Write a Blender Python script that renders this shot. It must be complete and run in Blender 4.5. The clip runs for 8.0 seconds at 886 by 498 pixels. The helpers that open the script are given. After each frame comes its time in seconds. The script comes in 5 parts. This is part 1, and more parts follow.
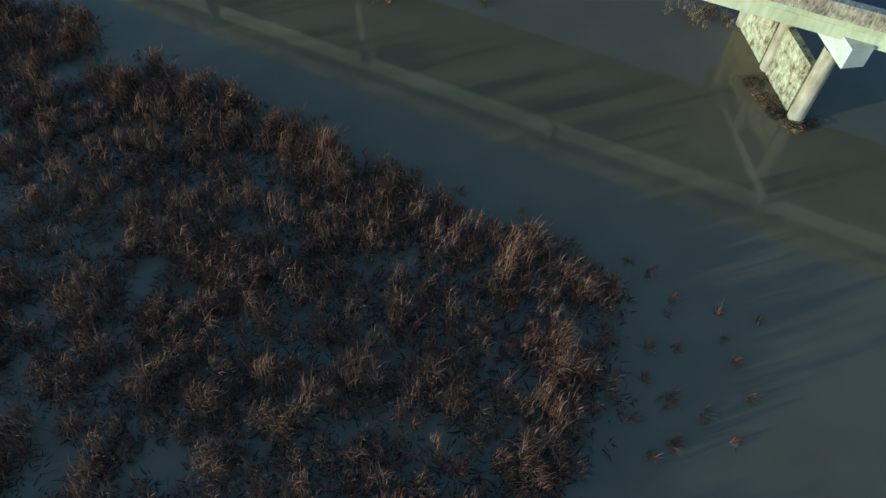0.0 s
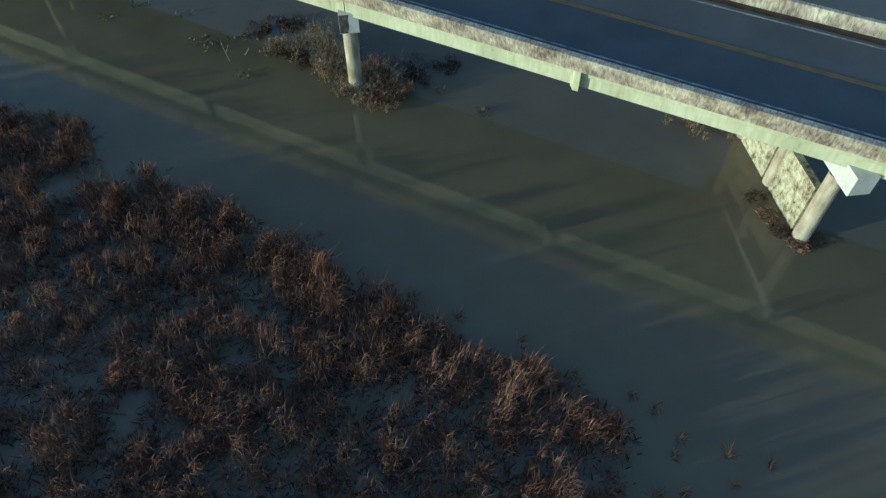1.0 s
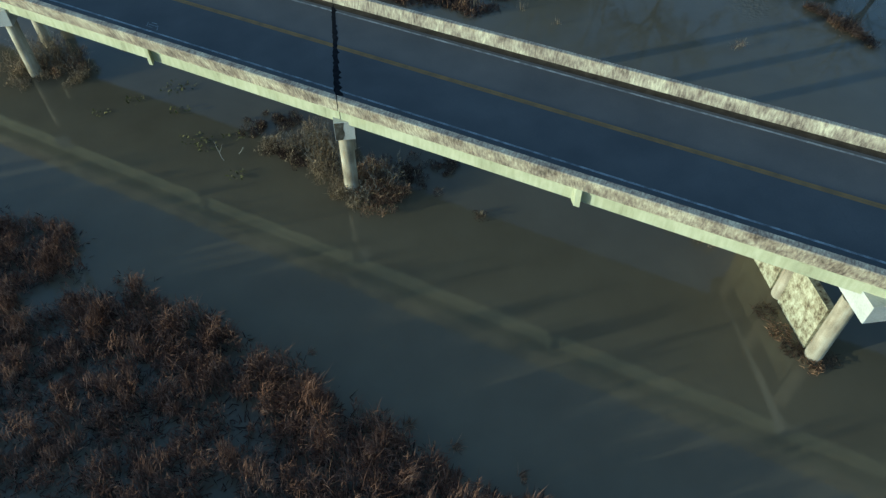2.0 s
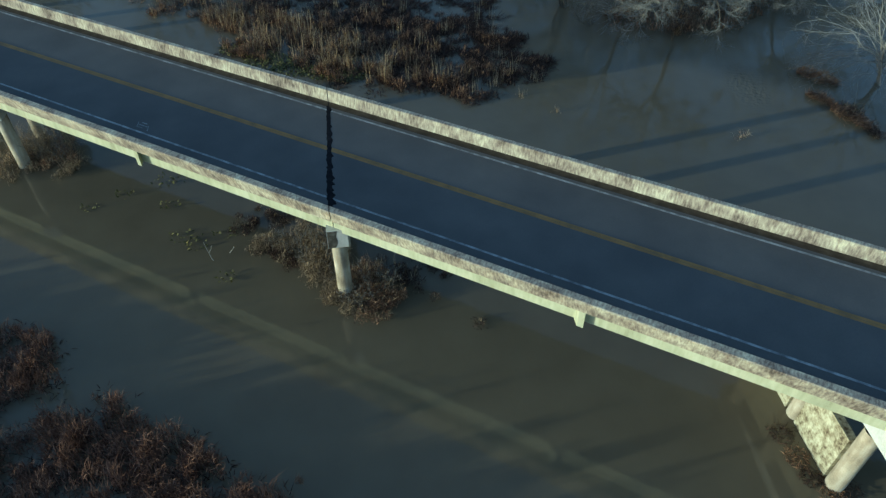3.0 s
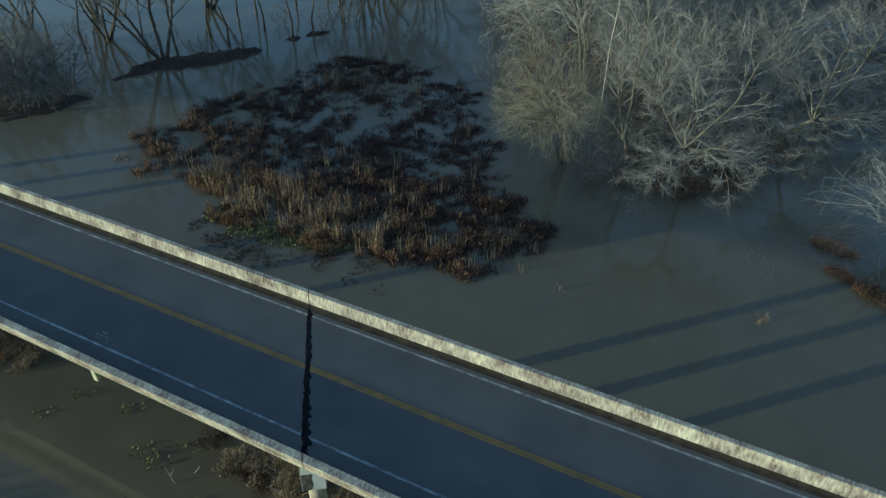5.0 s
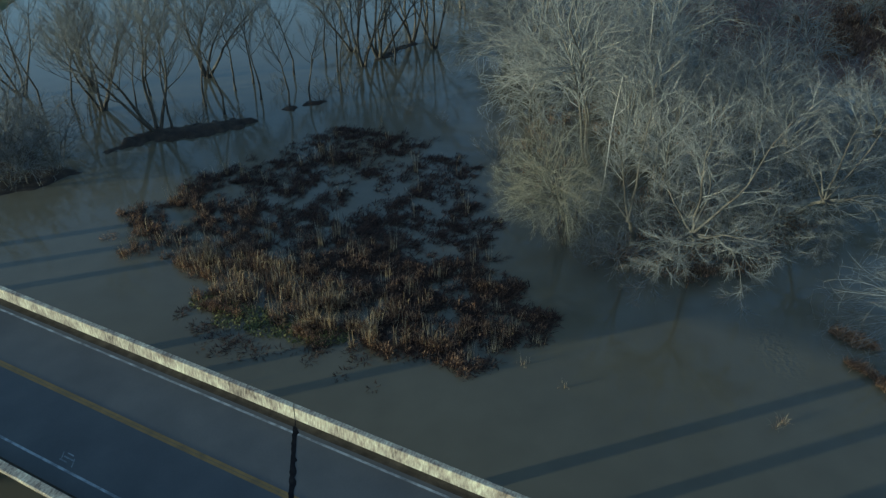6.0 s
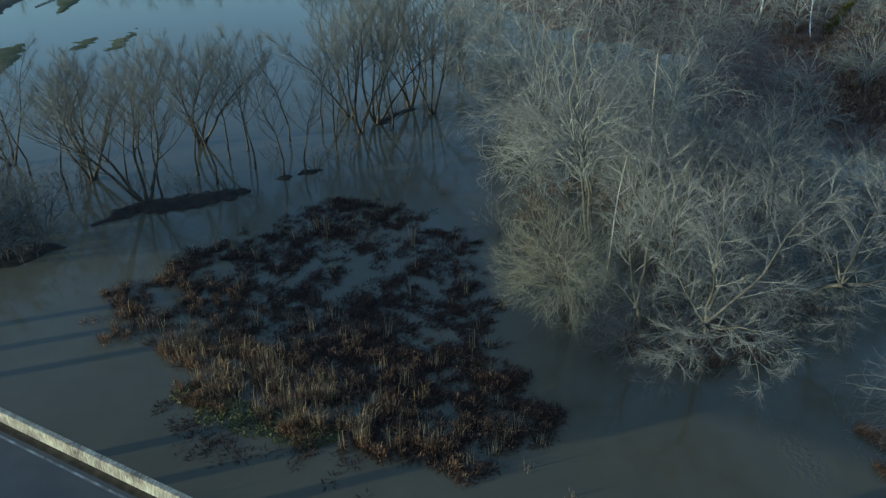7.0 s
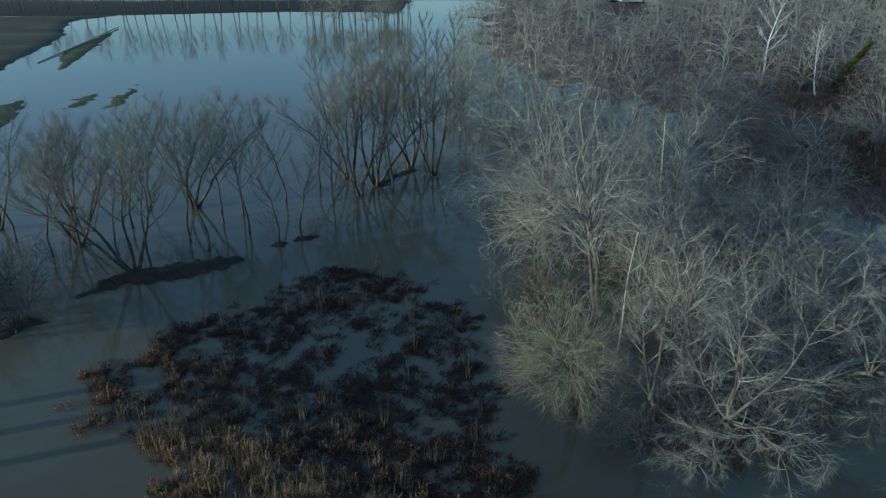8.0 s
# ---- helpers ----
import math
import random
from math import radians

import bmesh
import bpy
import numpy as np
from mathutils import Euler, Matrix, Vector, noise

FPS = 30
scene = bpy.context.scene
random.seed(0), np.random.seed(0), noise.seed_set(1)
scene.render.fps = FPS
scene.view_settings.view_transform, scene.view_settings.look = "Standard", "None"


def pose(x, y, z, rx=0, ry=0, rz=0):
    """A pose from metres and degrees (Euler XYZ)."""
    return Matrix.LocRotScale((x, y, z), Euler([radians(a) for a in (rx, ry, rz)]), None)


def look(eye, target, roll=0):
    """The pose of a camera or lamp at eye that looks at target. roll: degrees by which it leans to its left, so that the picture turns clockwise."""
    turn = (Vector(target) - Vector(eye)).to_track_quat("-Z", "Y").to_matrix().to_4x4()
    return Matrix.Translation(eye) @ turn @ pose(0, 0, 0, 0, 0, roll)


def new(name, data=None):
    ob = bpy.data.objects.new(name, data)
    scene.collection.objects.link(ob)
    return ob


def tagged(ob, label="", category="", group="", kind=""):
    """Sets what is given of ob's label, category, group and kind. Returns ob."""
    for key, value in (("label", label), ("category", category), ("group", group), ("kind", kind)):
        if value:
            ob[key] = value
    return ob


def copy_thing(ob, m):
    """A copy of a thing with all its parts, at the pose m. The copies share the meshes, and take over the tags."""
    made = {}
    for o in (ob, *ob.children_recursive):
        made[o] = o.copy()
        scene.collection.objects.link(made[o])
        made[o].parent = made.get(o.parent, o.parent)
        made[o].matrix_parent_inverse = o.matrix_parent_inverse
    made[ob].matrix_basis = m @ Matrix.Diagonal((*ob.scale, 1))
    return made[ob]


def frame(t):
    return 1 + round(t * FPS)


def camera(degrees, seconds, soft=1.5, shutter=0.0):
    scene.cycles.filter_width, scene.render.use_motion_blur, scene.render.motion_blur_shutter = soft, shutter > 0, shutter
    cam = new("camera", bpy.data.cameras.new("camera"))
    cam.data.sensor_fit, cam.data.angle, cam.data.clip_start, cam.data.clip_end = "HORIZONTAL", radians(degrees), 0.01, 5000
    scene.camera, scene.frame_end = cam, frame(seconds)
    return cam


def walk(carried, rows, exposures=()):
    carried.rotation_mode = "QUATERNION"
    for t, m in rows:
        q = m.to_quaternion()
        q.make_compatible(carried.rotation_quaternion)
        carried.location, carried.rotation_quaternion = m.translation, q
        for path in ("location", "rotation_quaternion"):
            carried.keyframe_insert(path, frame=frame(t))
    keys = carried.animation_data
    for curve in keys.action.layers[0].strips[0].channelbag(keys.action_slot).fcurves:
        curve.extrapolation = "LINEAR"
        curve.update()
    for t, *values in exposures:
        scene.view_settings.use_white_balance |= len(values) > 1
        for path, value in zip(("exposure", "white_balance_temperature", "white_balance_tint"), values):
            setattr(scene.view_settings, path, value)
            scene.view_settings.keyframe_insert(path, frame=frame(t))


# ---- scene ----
# ======== camera ========
cam = camera(63.7, 8.0, soft=1.35)
METRES, EYE, TILT, LEAN, TURN = 31.0, 26.65, -56.0, 0.3, 0.0
ROWS = [
    (0.0, 0.0, 0.0, 0.0, 0.0, 0.0, 0.0),
    (0.5, 0.0021, 0.0145, 0.0579, 0.0, 2.07, -0.02),
    (1.0, 0.0042, 0.03, 0.1152, 0.0, 4.03, -0.04),
    (1.5, 0.0058, 0.046, 0.1728, -0.03, 5.9, -0.05),
    (3.0, 0.0132, 0.0965, 0.3455, -0.03, 11.48, -0.14),
    (3.5, 0.0158, 0.114, 0.4019, -0.05, 13.38, -0.14),
    (4.0, 0.0184, 0.1327, 0.4591, -0.08, 15.25, -0.13),
    (4.5, 0.0209, 0.1519, 0.5177, -0.1, 17.13, -0.11),
    (6.0, 0.0279, 0.2135, 0.6983, -0.11, 22.79, -0.05),
    (6.5, 0.0303, 0.236, 0.7589, -0.13, 24.73, -0.05),
    (7.0, 0.0323, 0.2597, 0.8202, -0.16, 26.67, -0.04),
    (7.5, 0.0331, 0.2841, 0.8803, -0.17, 28.56, -0.09),
    (8.0, 0.0363, 0.3129, 0.948, -0.1, 30.33, -0.22),
]
walk(cam, [(t, pose(0, 0, EYE, TILT, LEAN, TURN) @ pose(METRES * x, METRES * y, METRES * z, 90 + pitch, roll, yaw)) for t, x, y, z, yaw, pitch, roll in ROWS],
     exposures=[(0.0, 0.97, 5100, 3), (3.5, 0.93, 5250, 3), (5.5, 0.85, 5330, 3), (8.0, 0.78, 5050, 3)])

# ======== light ========
SUN_GOES = 17.8      # degrees from the x axis towards which the sunlight travels
SUN_UP = 6.3         # degrees above the horizon
world = bpy.data.worlds.new("world")
scene.world = world
world.use_nodes = True
wn = world.node_tree
sky = wn.nodes.new("ShaderNodeTexSky")
sky.sky_type = "NISHITA"
sky.sun_disc = False
sky.sun_elevation = radians(SUN_UP)
sky.sun_rotation = radians(90 - (SUN_GOES + 180))
sky.air_density, sky.dust_density, sky.ozone_density = 1.0, 0.5, 1.7
wn.links.new(sky.outputs[0], wn.nodes["Background"].inputs[0])
wn.nodes["Background"].inputs[1].default_value = 0.15
sun = new("sun", bpy.data.lights.new("sun", "SUN"))
sun.data.energy, sun.data.angle, sun.data.color = 2.35, radians(0.6), (0.97, 0.95, 0.64)
sg = Vector((math.cos(radians(SUN_GOES)) * math.cos(radians(SUN_UP)), math.sin(radians(SUN_GOES)) * math.cos(radians(SUN_UP)), -math.sin(radians(SUN_UP))))
sun.matrix_world = look(-200 * sg, (0, 0, 0))


# ======== materials ========
def material(name, colors, rough=0.85, scale=3.0, fine=40.0, bump=0.0, bump_scale=60.0, spec=0.3, island=0.0, stretch=(1, 1, 1), contrast=(0.3, 0.7)):
    """Two-scale mottled surface: colors are 3 stops (dark, middle, light)."""
    m = bpy.data.materials.new(name)
    m.use_nodes = True
    nt = m.node_tree
    n, l = nt.nodes, nt.links
    b = n["Principled BSDF"]
    b.inputs["Roughness"].default_value = rough
    b.inputs["Specular IOR Level"].default_value = spec
    tc = n.new("ShaderNodeTexCoord")
    mp = n.new("ShaderNodeMapping")
    mp.inputs["Scale"].default_value = stretch
    l.new(tc.outputs["Object"], mp.inputs[0])
    big, small = n.new("ShaderNodeTexNoise"), n.new("ShaderNodeTexNoise")
    big.inputs["Scale"].default_value, big.inputs["Detail"].default_value = scale, 5
    small.inputs["Scale"].default_value, small.inputs["Detail"].default_value = fine, 3
    for q in (big, small):
        l.new(mp.outputs[0], q.inputs["Vector"])
    mix = n.new("ShaderNodeMath")
    mix.operation = "MULTIPLY_ADD"
    mix.inputs[1].default_value, mix.inputs[2].default_value = 0.35, 0.0
    l.new(small.outputs[0], mix.inputs[0])
    add = n.new("ShaderNodeMath")
    add.operation = "MULTIPLY_ADD"
    add.inputs[1].default_value = 0.65
    l.new(big.outputs[0], add.inputs[0])
    l.new(mix.outputs[0], add.inputs[2])
    value = add.outputs[0]
    if island:
        geo = n.new("ShaderNodeNewGeometry")
        lerp = n.new("ShaderNodeMix")
        lerp.data_type = "FLOAT"
        lerp.inputs[0].default_value = island
        l.new(value, lerp.inputs[2])
        l.new(geo.outputs["Random Per Island"], lerp.inputs[3])
        value = lerp.outputs[0]
    ramp = n.new("ShaderNodeValToRGB")
    e = ramp.color_ramp.elements
    lo, hi = (0.08, 0.92) if island else contrast
    e[0].position, e[1].position = lo, hi
    e[0].color, e[1].color = (*colors[0], 1), (*colors[2], 1)
    e.new((lo + hi) / 2).color = (*colors[1], 1)
    l.new(value, ramp.inputs[0])
    l.new(ramp.outputs[0], b.inputs["Base Color"])
    if bump:
        bp, bt = n.new("ShaderNodeBump"), n.new("ShaderNodeTexNoise")
        bt.inputs["Scale"].default_value, bt.inputs["Detail"].default_value = bump_scale, 4
        bp.inputs["Strength"].default_value, bp.inputs["Distance"].default_value = bump, 0.02
        l.new(mp.outputs[0], bt.inputs["Vector"])
        l.new(bt.outputs[0], bp.inputs["Height"])
        l.new(bp.outputs[0], b.inputs["Normal"])
    return m


def streaked(name, colors, blotch=0.9, streak=(8.0, 3.0, 1.3), speck=24.0, weights=(0.45, 0.4, 0.15), contrast=(0.36, 0.64), bump=0.35):
    """Concrete with run-down stains: coordinates turned along the bridge, blotches, upright streaks and specks; colors are 4 stops."""
    m = bpy.data.materials.new(name)
    m.use_nodes = True
    nt = m.node_tree
    n, l = nt.nodes, nt.links
    b = n["Principled BSDF"]
    b.inputs["Roughness"].default_value = 0.92
    b.inputs["Specular IOR Level"].default_value = 0.25
    tc = n.new("ShaderNodeTexCoord")
    turned = n.new("ShaderNodeMapping")
    turned.inputs["Rotation"].default_value = (0, 0, radians(26.8))
    l.new(tc.outputs["Object"], turned.inputs[0])
    total = None
    for scale, weight in (((blotch,) * 3, weights[0]), (streak, weights[1]), ((speck,) * 3, weights[2])):
        mp, t, ma = n.new("ShaderNodeMapping"), n.new("ShaderNodeTexNoise"), n.new("ShaderNodeMath")
        mp.inputs["Scale"].default_value = scale
        t.inputs["Scale"].default_value, t.inputs["Detail"].default_value = 1.0, 4
        ma.operation = "MULTIPLY_ADD"
        ma.inputs[1].default_value, ma.inputs[2].default_value = weight, 0.0
        l.new(turned.outputs[0], mp.inputs[0])
        l.new(mp.outputs[0], t.inputs["Vector"])
        l.new(t.outputs[0], ma.inputs[0])
        if total:
            l.new(total, ma.inputs[2])
        total = ma.outputs[0]
    ramp = n.new("ShaderNodeValToRGB")
    e = ramp.color_ramp.elements
    lo, hi = contrast
    e[0].position, e[1].position = lo, hi
    e[0].color, e[1].color = (*colors[0], 1), (*colors[3], 1)
    for k in (1, 2):
        e.new(lo + (hi - lo) * k / 3).color = (*colors[k], 1)
    l.new(total, ramp.inputs[0])
    l.new(ramp.outputs[0], b.inputs["Base Color"])
    bp = n.new("ShaderNodeBump")
    bp.inputs["Strength"].default_value, bp.inputs["Distance"].default_value = bump, 0.02
    l.new(total, bp.inputs["Height"])
    l.new(bp.outputs[0], b.inputs["Normal"])
    return m


def water_material():
    m = material("flood_water", ((0.109, 0.089, 0.058), (0.133, 0.110, 0.072), (0.157, 0.131, 0.087)), rough=0.06, scale=0.035, fine=0.4, spec=0.62)
    nt = m.node_tree
    n, l = nt.nodes, nt.links
    b = n["Principled BSDF"]
    b.inputs["IOR"].default_value = 1.33
    tc = n.new("ShaderNodeTexCoord")
    mp = n.new("ShaderNodeMapping")
    mp.inputs["Rotation"].default_value = (0, 0, radians(35))
    mp.inputs["Scale"].default_value = (1.0, 0.45, 1.0)
    l.new(tc.outputs["Object"], mp.inputs[0])
    prev = None
    for sc, dist, strength in ((0.22, 0.10, 0.06), (0.85, 0.035, 0.12), (2.8, 0.016, 0.34)):
        t, bp = n.new("ShaderNodeTexNoise"), n.new("ShaderNodeBump")
        t.inputs["Scale"].default_value, t.inputs["Detail"].default_value = sc, 3
        bp.inputs["Strength"].default_value, bp.inputs["Distance"].default_value = strength, dist
        l.new(mp.outputs[0], t.inputs["Vector"])
        l.new(t.outputs[0], bp.inputs["Height"])
        if prev:
            l.new(prev.outputs[0], bp.inputs["Normal"])
        prev = bp
    # a riffle where the current runs over the shallows
    off, ln, fade = n.new("ShaderNodeMapping"), n.new("ShaderNodeVectorMath"), n.new("ShaderNodeMapRange")
    off.inputs["Location"].default_value = (-24.0 * 0.5, -60.2 * 0.19, 0)
    off.inputs["Scale"].default_value = (0.5, 0.19, 1.0)
    ln.operation = "LENGTH"
    fade.inputs[1].default_value, fade.inputs[2].default_value, fade.inputs[3].default_value, fade.inputs[4].default_value = 0.2, 1.0, 1.0, 0.0
    t, bp = n.new("ShaderNodeTexNoise"), n.new("ShaderNodeBump")
    t.inputs["Scale"].default_value, t.inputs["Detail"].default_value = 3.2, 2
    bp.inputs["Distance"].default_value = 0.10
    l.new(tc.outputs["Object"], off.inputs[0])
    l.new(off.outputs[0], ln.inputs[0])
    l.new(ln.outputs["Value"], fade.inputs[0])
    l.new(fade.outputs[0], bp.inputs["Strength"])
    l.new(tc.outputs["Object"], t.inputs["Vector"])
    l.new(t.outputs[0], bp.inputs["Height"])
    l.new(prev.outputs[0], bp.inputs["Normal"])
    l.new(bp.outputs[0], b.inputs["Normal"])
    return m


M_WATER = water_material()
M_ASPHALT = material("asphalt", ((0.062, 0.062, 0.062), (0.088, 0.086, 0.083), (0.118, 0.113, 0.105)), 0.85, 0.35, 22, 0.25, 90, contrast=(0.24, 0.76))
M_SLAB = streaked("deck_edge_concrete", ((0.235, 0.226, 0.146), (0.385, 0.390, 0.254), (0.461, 0.470, 0.315), (0.536, 0.545, 0.385)), 0.7, (5.0, 5.0, 0.8), 20.0, contrast=(0.30, 0.62), bump=0.2)
M_PARAPET = streaked("weathered_concrete", ((0.10, 0.078, 0.062), (0.25, 0.205, 0.16), (0.42, 0.37, 0.275), (0.64, 0.60, 0.43)), streak=(10.0, 4.0, 2.6), contrast=(0.36, 0.635))
M_PIER = streaked("pier_concrete", ((0.194, 0.158, 0.110), (0.334, 0.282, 0.202), (0.440, 0.387, 0.290), (0.546, 0.502, 0.396)), 0.8, (5.0, 5.0, 0.7), 16.0, (0.5, 0.35, 0.15), (0.36, 0.64), 0.3)
M_CAP = material("pale_cap_concrete", ((0.396, 0.396, 0.361), (0.533, 0.533, 0.499), (0.619, 0.619, 0.593)), 0.85, 1.2, 10, 0.2, 20)
M_WALL = streaked("stained_pier_wall", ((0.106, 0.079, 0.048), (0.264, 0.229, 0.145), (0.414, 0.387, 0.264), (0.546, 0.528, 0.378)), 1.6, (4.0, 4.0, 2.6), 9.0, (0.35, 0.4, 0.25), (0.38, 0.60), 0.5)
# inner girders: shade under the deck is put into this darker concrete colour
M_SHADEGIRDER = material("shaded_girder_concrete", ((0.20, 0.19, 0.17), (0.28, 0.27, 0.24), (0.34, 0.33, 0.29)), 0.9, 1.0, 12)
M_WHITE = material("worn_white_paint", ((0.08, 0.081, 0.083), (0.21, 0.215, 0.215), (0.40, 0.41, 0.40)), 0.7, 2.2, 30, contrast=(0.33, 0.62))
M_YELLOW = material("worn_yellow_paint", ((0.09, 0.07, 0.045), (0.23, 0.135, 0.045), (0.33, 0.185, 0.055)), 0.7, 1.5, 18, contrast=(0.22, 0.70))
M_TAR = material("joint_tar", ((0.006, 0.006, 0.008), (0.010, 0.010, 0.012), (0.022, 0.021, 0.022)), 0.95, 3, 40, spec=0.08)
M_LEAK = material("leak_stain", ((0.08, 0.07, 0.056), (0.15, 0.135, 0.11), (0.34, 0.32, 0.28)), 0.8, 2.5, 12, 0.2, 20)
M_DIRT = material("gutter_dirt", ((0.028, 0.022, 0.016), (0.05, 0.04, 0.029), (0.085, 0.068, 0.048)), 0.95, 2, 25, 0.3, 60, spec=0.1)
M_REED = material("dead_reeds", ((0.022, 0.011, 0.0075), (0.15, 0.075, 0.047), (0.48, 0.295, 0.195)), 0.9, 1.1, 6, island=0.2, spec=0.1)
# wet rotten reeds; the very dark colour also holds shade on island and marsh
M_MAT = material("rotted_shaded_reed_mat", ((0.017, 0.0095, 0.007), (0.045, 0.024, 0.0155), (0.13, 0.074, 0.046)), 0.85, 0.9, 6, island=0.6)
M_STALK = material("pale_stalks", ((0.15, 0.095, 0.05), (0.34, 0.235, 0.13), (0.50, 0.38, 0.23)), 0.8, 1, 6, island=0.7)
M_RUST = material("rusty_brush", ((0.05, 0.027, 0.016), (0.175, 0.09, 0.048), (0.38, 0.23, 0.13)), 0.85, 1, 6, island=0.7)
M_BRUSH = material("dry_brown_brush", ((0.055, 0.036, 0.021), (0.19, 0.132, 0.075), (0.42, 0.315, 0.195)), 0.85, 1, 6, island=0.6)
M_DRIFT = material("drifted_reeds", ((0.08, 0.042, 0.024), (0.25, 0.138, 0.075), (0.46, 0.29, 0.17)), 0.85, 1, 6, island=0.7)
M_GREEN = material("green_weed", ((0.048, 0.045, 0.014), (0.125, 0.112, 0.032), (0.22, 0.195, 0.068)), 0.7, 1, 6, island=0.6)
M_MUD = material("dark_mud", ((0.022, 0.016, 0.012), (0.045, 0.032, 0.023), (0.08, 0.056, 0.038)), 0.8, 1.2, 9, 0.5, 8)
M_BARK = material("grey_bark", ((0.115, 0.108, 0.092), (0.255, 0.243, 0.212), (0.44, 0.42, 0.37)), 0.9, 1.5, 14, 0.4, 20, stretch=(1, 1, 0.3))
M_MIDBARK = material("brown_grey_bark", ((0.045, 0.037, 0.028), (0.115, 0.098, 0.076), (0.23, 0.20, 0.158)), 0.9, 1.5, 14, 0.4, 20, stretch=(1, 1, 0.3))
M_DARKBARK = material("dark_bark", ((0.035, 0.029, 0.022), (0.085, 0.07, 0.054), (0.18, 0.15, 0.12)), 0.9, 1.5, 14, 0.4, 20, stretch=(1, 1, 0.3))
M_PALEBARK = material("pale_bark", ((0.24, 0.21, 0.17), (0.42, 0.38, 0.32), (0.62, 0.58, 0.50)), 0.85, 1.0, 10, 0.3, 20, stretch=(1, 1, 0.4))
M_TWIG = material("grey_twigs", ((0.075, 0.072, 0.066), (0.175, 0.169, 0.155), (0.34, 0.33, 0.305)), 0.85, 0.5, 5, island=0.5)
M_DARKTWIG = material("brown_twigs", ((0.08, 0.074, 0.06), (0.18, 0.168, 0.14), (0.33, 0.31, 0.265)), 0.85, 0.5, 5, island=0.5)
M_WILLOW = material("willow_twigs", ((0.09, 0.078, 0.053), (0.205, 0.182, 0.128), (0.38, 0.345, 0.255)), 0.85, 0.5, 5, island=0.5)
M_FIELD = material("ploughed_field", ((0.04, 0.032, 0.02), (0.085, 0.07, 0.042), (0.15, 0.125, 0.075)), 0.95, 0.09, 2.0, 0.4, 3, stretch=(0.4, 1, 1))
M_LITTER = material("leaf_litter", ((0.07, 0.037, 0.025), (0.15, 0.08, 0.055), (0.23, 0.135, 0.095)), 0.95, 0.3, 3, 0.4, 6)
M_GRASS = material("winter_grass", ((0.045, 0.05, 0.018), (0.085, 0.085, 0.03), (0.14, 0.128, 0.055)), 0.95, 0.2, 3.0, 0.4, 4)
M_SIDING = material("white_siding", ((0.60, 0.62, 0.64), (0.72, 0.73, 0.74), (0.80, 0.80, 0.80)), 0.6, 1, 8)
M_ROOF = material("slate_roof", ((0.05, 0.06, 0.075), (0.08, 0.09, 0.11), (0.12, 0.13, 0.15)), 0.8, 1, 8, 0.3, 12)
M_GLASS = material("dark_pane", ((0.01, 0.012, 0.015), (0.015, 0.018, 0.02), (0.02, 0.024, 0.03)), 0.08, 1, 5, spec=0.6)
M_CONIFER = material("conifer_needles", ((0.015, 0.03, 0.01), (0.035, 0.055, 0.015), (0.08, 0.10, 0.03)), 0.8, 1, 5, island=0.6)
M_LARCH = material("yellow_green_needles", ((0.05, 0.055, 0.012), (0.13, 0.125, 0.022), (0.24, 0.21, 0.04)), 0.8, 1, 5, island=0.6)
M_CARPAINT = material("dark_blue_car_paint", ((0.012, 0.016, 0.03), (0.015, 0.02, 0.04), (0.02, 0.026, 0.05)), 0.25, 1, 5, spec=0.6)
M_TYRE = material("tyre_rubber", ((0.01, 0.01, 0.01), (0.015, 0.015, 0.015), (0.02, 0.02, 0.02)), 0.9, 3, 20)


# ======== mesh helpers ========
def link(name, me, mat, parent=None, label="", kind=""):
    me.materials.append(mat)
    ob = new(name, me)
    if parent:
        ob.parent = parent
    return tagged(ob, label=label, kind=kind)


def thing(name, label, category, at=(0, 0, 0), group="", kind=""):
    ob = new(name)
    ob.location = at
    ob.empty_display_size = 0.3
    return tagged(ob, label, category, group, kind)


def tri_mesh(name, verts, tris, smooth=False):
    """A mesh from numpy arrays of vertices and triangles."""
    me = bpy.data.meshes.new(name)
    me.vertices.add(len(verts))
    me.vertices.foreach_set("co", np.asarray(verts, np.float32).ravel())
    me.loops.add(3 * len(tris))
    me.loops.foreach_set("vertex_index", np.asarray(tris, np.int32).ravel())
    me.polygons.add(len(tris))
    me.polygons.foreach_set("loop_start", np.arange(0, 3 * len(tris), 3, dtype=np.int32))
    me.update(calc_edges=True)
    if smooth:
        me.shade_smooth()
    return me


